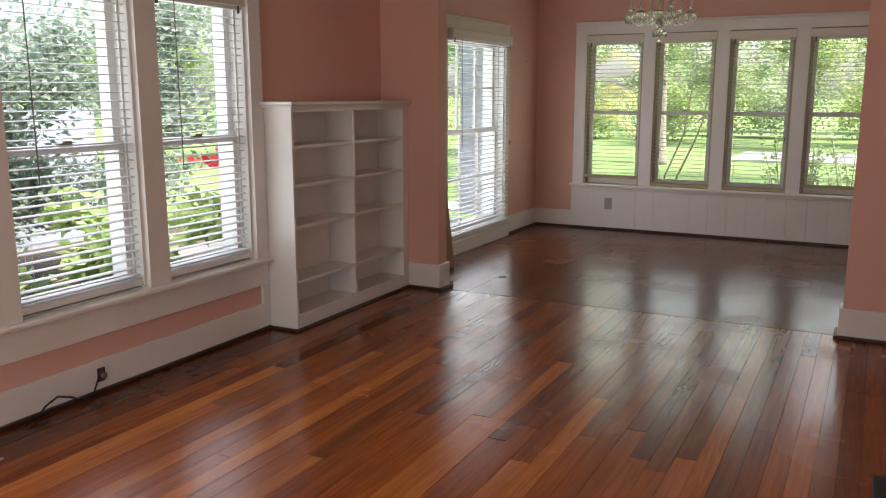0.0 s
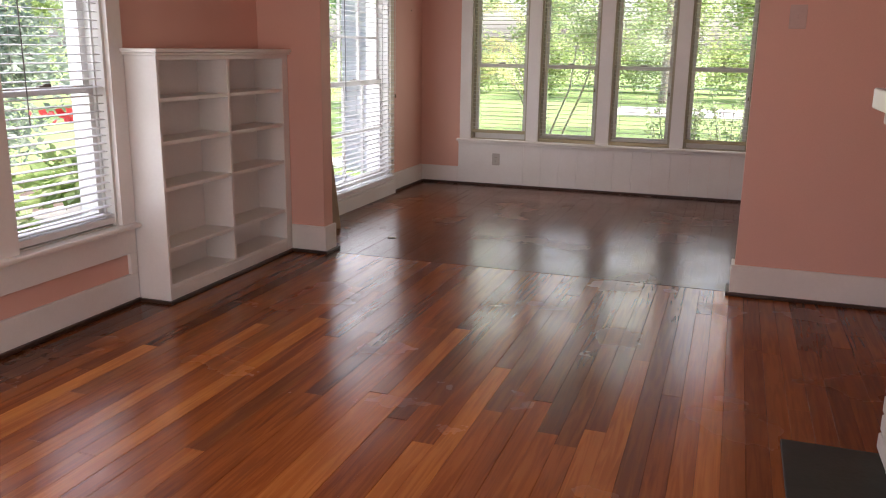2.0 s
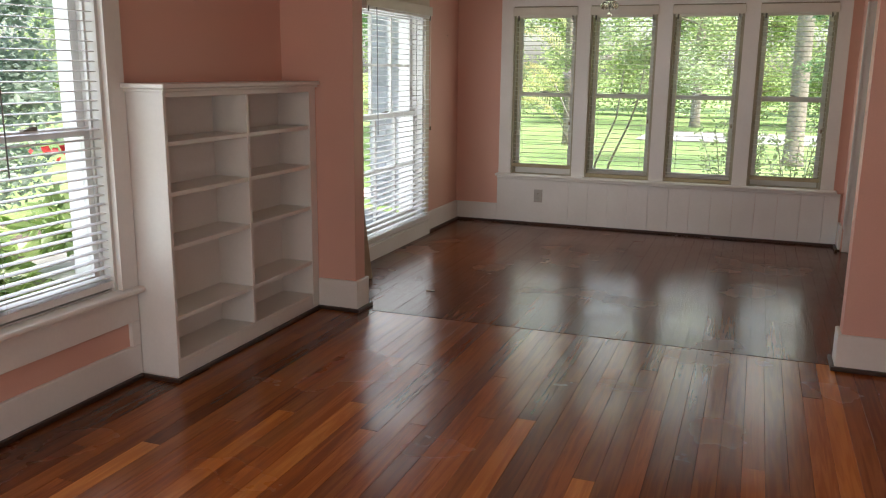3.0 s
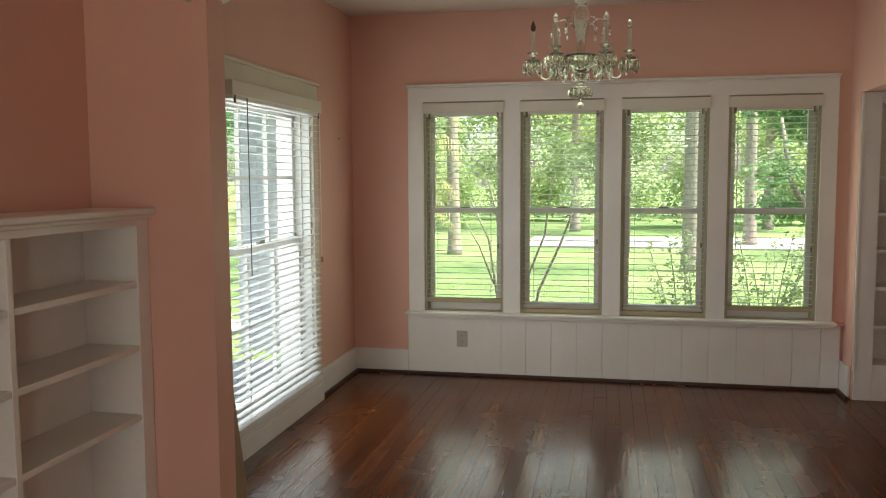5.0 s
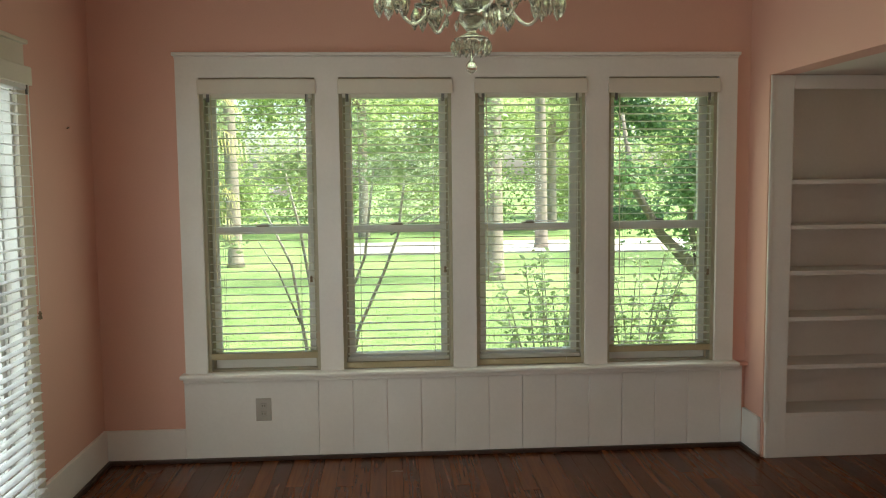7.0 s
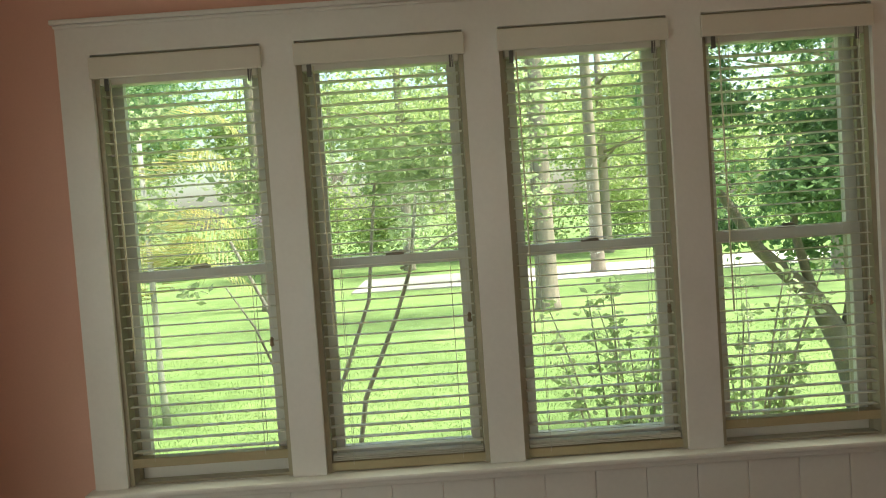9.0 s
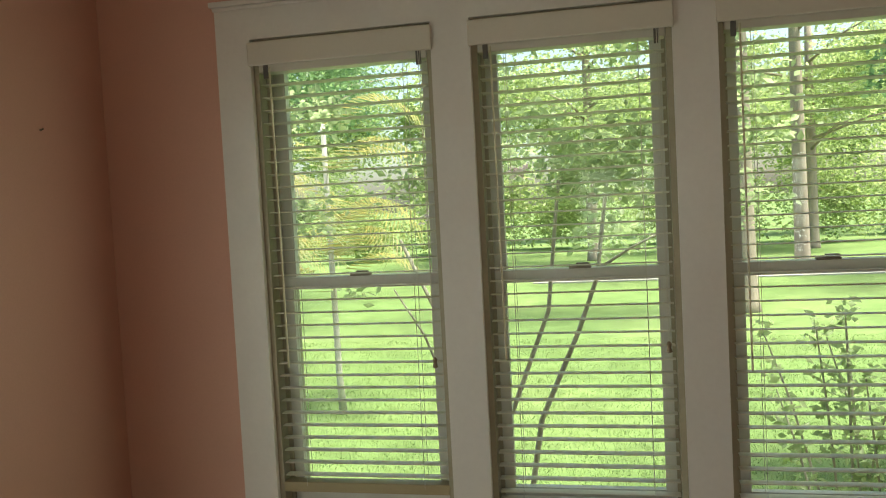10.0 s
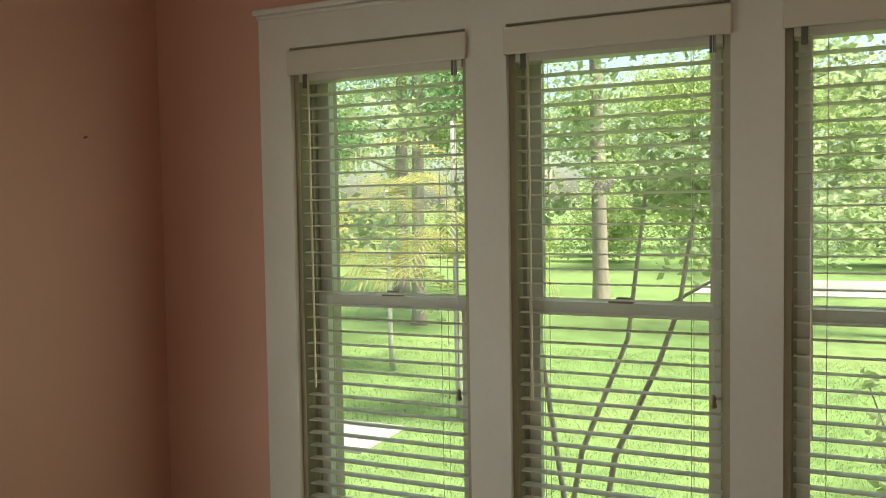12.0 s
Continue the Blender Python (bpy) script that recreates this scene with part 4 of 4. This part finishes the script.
tall_tree(-0.05, 21.4, 0.20, 13, 7.4, 3.4, 2600, 1, size=0.085)
tall_tree(2.2, 28.4, 0.18, 13, 7.0, 3.4, 3000, 2, size=0.10)
tall_tree(-5.7, 24.6, 0.17, 12, 6.6, 3.6, 3000, 3, LEAF_B, size=0.09)
tall_tree(-11.0, 25.7, 0.18, 10, 4.4, 4.0, 6000, 4, size=0.10)
tall_tree(6.5, 24.0, 0.18, 10, 4.6, 4.0, 5000, 5, size=0.09)
tall_tree(-3.0, 34.0, 0.18, 11, 4.2, 4.2, 5500, 6, LEAF_FAR, 0.13)
tall_tree(4.0, 36.0, 0.18, 11, 3.8, 4.5, 6000, 7, LEAF_FAR, 0.13)
tall_tree(-8.0, 20.5, 0.12, 8, 2.7, 2.8, 7000, 9, LEAF_C, 0.075)
tall_tree(-15.0, 20.0, 0.25, 10, 3.6, 4.5, 8000, 8, LEAF_B, 0.12)

rng = np.random.default_rng(11)
blobs = []
for k in range(46):
    x = -46 + 2.0 * k + rng.uniform(-0.8, 0.8)
    y = 39 + rng.uniform(-2, 4)
    h = rng.uniform(1.2, 4.8)
    blobs.append(((x, y, GROUND + h * 0.75), (2.2, 1.6, h), 3600))
tagged(leaves_mesh("far_woods", LEAF_FAR, blobs, 0.16, 12, None), "dense green shrubs and woods beyond the drive", "woods", kind="stuff")
blobs = []
for k in range(44):
    x = -46 + 2.1 * k + rng.uniform(-1, 1)
    blobs.append(((x, 46 + rng.uniform(-2, 3), 3.6 + rng.uniform(0, 3)), (2.6, 2, 3.2), 3000))
tagged(leaves_mesh("far_tree_tops", LEAF_FAR, blobs, 0.22, 13, None), "yellow-green far treetops", "woods", kind="stuff")


def crape_myrtle():
    t = thing("small_tree", "multi-stemmed small tree with smooth stems and pink blossoms outside the window", "tree", m=pose(-2.45, 10.75, GROUND))
    stems = [[(-0.03, 0, -0.05), (0.03, 0.02, 0.5), (0.12, 0.0, 1.0), (0.31, -0.05, 1.42), (0.40, -0.1, 1.66), (0.46, -0.05, 2.1)],
             [(-0.03, 0.04, -0.05), (-0.10, 0.08, 0.6), (-0.20, 0.10, 1.2), (-0.28, 0.12, 1.7), (-0.40, 0.12, 2.2)],
             [(-0.05, -0.03, -0.05), (-0.17, -0.02, 0.5), (-0.26, 0.0, 1.0), (-0.33, 0.02, 1.45), (-0.52, 0.05, 1.85)],
             [(-0.16, 0.0, -0.05), (-0.12, 0.02, 0.5), (-0.03, 0.03, 1.0), (0.17, 0.03, 1.5), (0.24, 0.05, 2.1)],
             [(-0.28, 0.0, 1.05), (-0.42, 0.02, 1.4), (-0.55, 0.0, 1.62)],
             [(0.35, -0.1, 1.66), (0.55, -0.08, 1.78), (0.8, -0.05, 1.9)]]
    for k, s in enumerate(stems):
        bm = bmesh.new()
        r = 0.016 if k < 4 else 0.008
        tube(bm, s, [r * (1 - 0.5 * i / (len(s) - 1)) for i in range(len(s))], 8)
        part("stem", bm, STEM, t, smooth=True)
    rng = np.random.default_rng(21)
    blobs = []
    for k in range(50):
        blobs.append(((rng.uniform(-0.9, 1.15), rng.uniform(-0.3, 1.0), rng.uniform(1.85, 3.3)), (0.28, 0.26, 0.18), 190))
    blobs += [((0.15, -0.1, 0.55), (0.3, 0.1, 0.08), 26), ((-0.75, 0.0, 1.62), (0.16, 0.1, 0.08), 30)]
    leaves_mesh("crown", LEAF_A, blobs, 0.046, 22, t)
    leaves_mesh("blossom", PETAL_PINK, [((0.05, 0.1, 2.15), (0.07, 0.07, 0.05), 60), ((-0.45, 0.5, 1.95), (0.1, 0.1, 0.08), 80)], 0.03, 23, t, label="pale pink blossoms")


crape_myrtle()


def wispy_shrub(x, y, n, h, spread, seed):
    rng = np.random.default_rng(seed)
    t = thing("shrub", "upright shrub with thin stems and pointed leaves", "shrub", "shrubs under the windows", pose(x, y, GROUND))
    blobs = []
    for k in range(n):
        bx, by = rng.uniform(-0.12, 0.12, 2)
        tx, ty = rng.uniform(-spread, spread), rng.uniform(-spread * 0.5, spread * 0.5)
        hh = h * rng.uniform(0.65, 1.0)
        bm = bmesh.new()
        tube(bm, [(bx, by, -0.03), (bx + tx * 0.3, by + ty * 0.3, hh * 0.45), (bx + tx * 0.7, by + ty * 0.7, hh * 0.8), (bx + tx, by + ty, hh)], [0.007, 0.006, 0.005, 0.003], 5)
        part("stem", bm, STEM, t)
        for u in np.linspace(0.35, 1.0, 7):
            blobs.append(((bx + tx * u, by + ty * u, hh * u), (0.08, 0.08, 0.08), 20))
    leaves_mesh("foliage", LEAF_A, blobs, 0.042, seed + 1, t)


wispy_shrub(-1.0, 10.55, 12, 1.55, 0.35, 31)
wispy_shrub(-0.45, 10.6, 14, 1.60, 0.42, 33)


def yard_tree():
    t = thing("yard_tree", "small leaning tree with a dense green crown beside the window", "tree", m=pose(1.0, 12.3, GROUND))
    bm = bmesh.new()
    tube(bm, [(0.06, 0, -0.06), (0.03, 0, 0.12), (-0.03, 0, 0.45), (-0.12, 0.02, 0.80), (-0.30, 0.04, 1.14), (-0.66, 0.06, 1.50), (-0.92, 0.1, 1.95), (-1.02, 0.1, 2.6)], [0.17, 0.125, 0.10, 0.09, 0.065, 0.045, 0.03, 0.015], 12)
    tube(bm, [(-0.10, 0.01, 0.74), (0.06, 0.1, 1.3), (0.12, 0.15, 2.2), (0.05, 0.2, 3.4)], [0.075, 0.06, 0.045, 0.02], 10)
    tube(bm, [(0.07, 0.1, 1.4), (0.45, 0.2, 1.9), (0.8, 0.2, 2.7)], [0.045, 0.03, 0.014], 8)
    tube(bm, [(-0.30, 0.04, 1.14), (-0.38, 0.12, 1.6), (-0.36, 0.2, 2.3)], [0.04, 0.03, 0.014], 8)
    part("trunk", bm, BARK_DARK, t, smooth=True)
    rng = np.random.default_rng(41)
    blobs = [((rng.uniform(-1.25, 1.5), rng.uniform(-0.5, 1.0), rng.uniform(1.35, 4.2)), (0.42, 0.4, 0.30), 560) for k in range(72)]
    leaves_mesh("crown", LEAF_C, blobs, 0.058, 42, t, droop=0.3)


yard_tree()


def palm_clump(x, y, seed, h=1.6):
    """A clump of arching feather fronds."""
    rng = np.random.default_rng(seed)
    t = thing("palm", "clump of yellowish feather palms", "palm", "palms", pose(x, y, GROUND))
    for k in range(16):
        a, reach = rng.uniform(0, 6.28), rng.uniform(0.8, 1.5)
        z0 = h * rng.uniform(0.4, 1.0)
        pts = []
        for i in range(9):
            u = i / 8
            pts.append(Vector((math.cos(a) * reach * u, math.sin(a) * reach * u, z0 + 1.1 * u - 1.2 * u * u)))
        vs, fs = [], []
        for i in range(1, 9):
            for q in (0.0, 0.33, 0.66):
                p0 = pts[i - 1].lerp(pts[i], q)
                d = (pts[i] - pts[i - 1]).normalized()
                side = d.cross(Vector((0, 0, 1))).normalized()
                for s in (-1, 1):
                    tip = p0 + side * s * 0.42 * (1 - 0.5 * i / 8) + d * 0.2 - Vector((0, 0, 0.12))
                    b = len(vs)
                    vs += [tuple(p0 - d * 0.012), tuple(p0 + d * 0.012), tuple(tip)]
                    fs.append((b, b + 1, b + 2))
        me = bpy.data.meshes.new("frond")
        me.from_pydata(vs, [], fs)
        me.materials.append(LEAF_PALM)
        f = new("frond", me)
        f.parent = t
    bm = bmesh.new()
    tube(bm, [(0.02, 0, -0.03), (0, 0, 0.4), (-0.03, 0.02, h)], [0.045, 0.032, 0.025], 9)
    part("trunk", bm, STEM, t, smooth=True)


palm_clump(-4.75, 14.7, 51, 2.9)
palm_clump(-6.5, 16.6, 52, 2.3)
palm_clump(-8.6, 18.5, 53, 2.0)

# garden beside the living room
blobs = []
rng = np.random.default_rng(61)
for k in range(64):
    blobs.append(((LX - rng.uniform(3.0, 4.6), rng.uniform(0.0, 8.0), rng.uniform(0.0, 2.3)), (0.7, 0.7, 0.5), 950))
tagged(leaves_mesh("hedge", LEAF_HEDGE, blobs, 0.075, 62, None), "tall dark green hedge outside the windows", "hedge", kind="stuff")
blobs = [((LX - rng.uniform(1.5, 2.9), rng.uniform(1.5, 6.6), rng.uniform(-0.40, 0.50)), (0.35, 0.35, 0.22), 90) for k in range(60)]
tagged(leaves_mesh("bed_plants", LEAF_BED, blobs, 0.17, 63, None, droop=0.2), "broad-leaved bright green bedding plants", "plants", kind="stuff")
blobs = [((LX - 2.0, 6.6, 0.85), (0.35, 0.4, 0.12), 60), ((LX - 2.4, 7.3, 0.95), (0.3, 0.4, 0.1), 50)]
tagged(leaves_mesh("red_flowers", PETAL, blobs, 0.09, 64, None), "cluster of red flowers among the shrubs", "flowers", kind="stuff")
structure(bars("fence", [(-9.6, -4.0, GROUND, -9.5, 8.5, 1.3)], SIDING), "grey board fence behind the hedge")

# porch
post = thing("porch_post", "square white porch post", "post", m=pose(-4.27, 10.05, -0.12))
bar("shaft", (-0.12, -0.10, 0, 0.12, 0.10, 2.78), SIDING_WHITE, post, 0.006)
bar("base", (-0.16, -0.14, 0, 0.16, 0.14, 0.16), SIDING_WHITE, post, 0.006)
structure(bars("porch_roof", [(-5.2, 6.3, 2.66, LX - WT - 0.29, 11.08, 2.8)], SIDING_WHITE), "white boarded porch ceiling")
column = thing("brick_column", "grey brick porch column", "column", m=pose(-4.95, 10.85, -0.12))
bars("mortar_core", [(-0.19, -0.19, 0, 0.19, 0.19, 2.75)], SIDING_WHITE, column)
bm = bmesh.new()
cuboid(bm, -0.10, -0.045, 0, 0.10, 0.045, 0.064, 0.004)
bmesh.ops.recalc_face_normals(bm, faces=bm.faces[:])
column_brick = bpy.data.meshes.new("brick")
bm.to_mesh(column_brick)
bm.free()
column_brick.materials.append(BRICK_GREY)
for c in range(36):
    z = 0.004 + c * 0.075
    for k, (x, y, turn) in enumerate(((-0.10, -0.155, 0), (0.105, -0.155, 0), (-0.10, 0.155, 0), (0.105, 0.155, 0), (0.16, 0.0, 90), (-0.16, 0.0, 90))):
        ob = new("brick", column_brick)
        ob.parent = column
        ob.matrix_basis = pose(x + (0.002 if c % 2 else -0.002), y, z, 0, 0, turn + random.uniform(-0.8, 0.8))


# grass near the windows
rng = np.random.default_rng(71)
count = 160000
q = np.stack([rng.uniform(-8.0, 3.0, count), 9.95 + 9.0 * rng.random(count) ** 1.6, np.full(count, GROUND)], axis=1)
q = q[~((q[:, 0] < -5.0) & (q[:, 1] > 13.25) & (q[:, 1] < 14.2))]
n = len(q)
ang, tall = rng.uniform(0, 6.283, n), rng.uniform(0.015, 0.038, n)
side = np.stack([np.cos(ang), np.sin(ang), np.zeros(n)], axis=1) * 0.003
tip = np.stack([rng.normal(0, 0.02, n), rng.normal(0, 0.02, n), tall], axis=1)
v = np.stack([q - side, q + side, q + tip], axis=1).reshape(-1, 3)
me = bpy.data.meshes.new("grass")
me.from_pydata(v.tolist(), [], np.arange(3 * n).reshape(-1, 3).tolist())
me.materials.append(BLADE)
tagged(new("grass", me), "short green grass blades on the lawn", "grass", kind="stuff")


# ---- floor boards ----
def floor_boards():
    fl = structure(bars("floor", [(LX - 0.05, BACK, -0.06, LIVING_W, PY1 - 0.075, -0.022), (DX, PY1 - 0.075, -0.06, EX, NY, -0.022), (EX, 6.95, -0.06, 1.2, NY, -0.022)], SUBFLOOR), "varnished pine board floor")
    pw = 0.0845
    meshes = {}
    for mat in (PLANK, PLANK_WARM, PLANK_MID, PLANK_OLD):
        bm = bmesh.new()
        t, c = 0.02, 0.0006
        lo = [bm.verts.new(q) for q in ((0.0004, 0, -t), (pw - 0.0004, 0, -t), (pw - 0.0006, 1, -t), (0.0006, 1, -t))]
        md = [bm.verts.new(q) for q in ((0.0004, 0, -c), (pw - 0.0004, 0, -c), (pw - 0.0004, 1, -c), (0.0004, 1, -c))]
        hi = [bm.verts.new(q) for q in ((0.0004 + c, 0.0006, 0), (pw - 0.0004 - c, 0.0006, 0), (pw - 0.0004 - c, 0.9994, 0), (0.0004 + c, 0.9994, 0))]
        for k in range(4):
            j = (k + 1) % 4
            bm.faces.new((lo[k], lo[j], md[j], md[k]))
            bm.faces.new((md[k], md[j], hi[j], hi[k]))
        bm.faces.new(hi)
        me = bpy.data.meshes.new("plank")
        bm.to_mesh(me)
        bm.free()
        me.materials.append(mat)
        meshes[mat.name] = me
    rng = random.Random(5)

    def lay(x0, x1, y0, y1, mat, lengths):
        x = x0
        while x < x1 - 0.01:
            y = y0
            step = rng.uniform(0.4, 1.0) * lengths[0]
            while y < y1 - 0.01:
                e = min(y1, y + step)
                if y1 - e < 0.35:
                    e = y1
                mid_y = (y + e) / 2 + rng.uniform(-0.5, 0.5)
                # living boards: darker tones along the walls and past y 4.5
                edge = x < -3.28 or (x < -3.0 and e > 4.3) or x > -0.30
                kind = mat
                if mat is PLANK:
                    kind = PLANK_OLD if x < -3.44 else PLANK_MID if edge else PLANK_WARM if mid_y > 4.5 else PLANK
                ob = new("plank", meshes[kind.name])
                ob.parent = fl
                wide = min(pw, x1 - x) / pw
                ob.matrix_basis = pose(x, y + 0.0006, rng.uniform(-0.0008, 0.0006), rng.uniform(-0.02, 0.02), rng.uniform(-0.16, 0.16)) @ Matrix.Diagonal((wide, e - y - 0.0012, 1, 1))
                y = e
                step = rng.uniform(*lengths)
            x += pw

    seam = PY1 - 0.08
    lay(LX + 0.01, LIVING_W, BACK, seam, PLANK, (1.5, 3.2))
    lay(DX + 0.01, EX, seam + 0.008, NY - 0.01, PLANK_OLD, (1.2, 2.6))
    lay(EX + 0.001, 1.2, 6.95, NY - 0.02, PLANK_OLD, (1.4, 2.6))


def panel_boards():
    """Vertical white boards below the far windows."""
    x = -3.235
    k = 0
    while x < EX - 0.03:
        e = -2.51 if k == 0 else min(x + 0.1885, EX - 0.021)
        bm = bmesh.new()
        cuboid(bm, x + 0.0006, NY - 0.018, 0.012, e - 0.0006, NY, 0.4675)
        bmesh.ops.bevel(bm, geom=[g for g in bm.edges if abs(g.verts[0].co.y - (NY - 0.018)) < 1e-4 and abs(g.verts[1].co.y - (NY - 0.018)) < 1e-4], offset=0.0022, segments=1, affect="EDGES")
        part("panel_board", bm, WHITE, wall_n)
        x = e
        k += 1


panel_boards()
floor_boards()
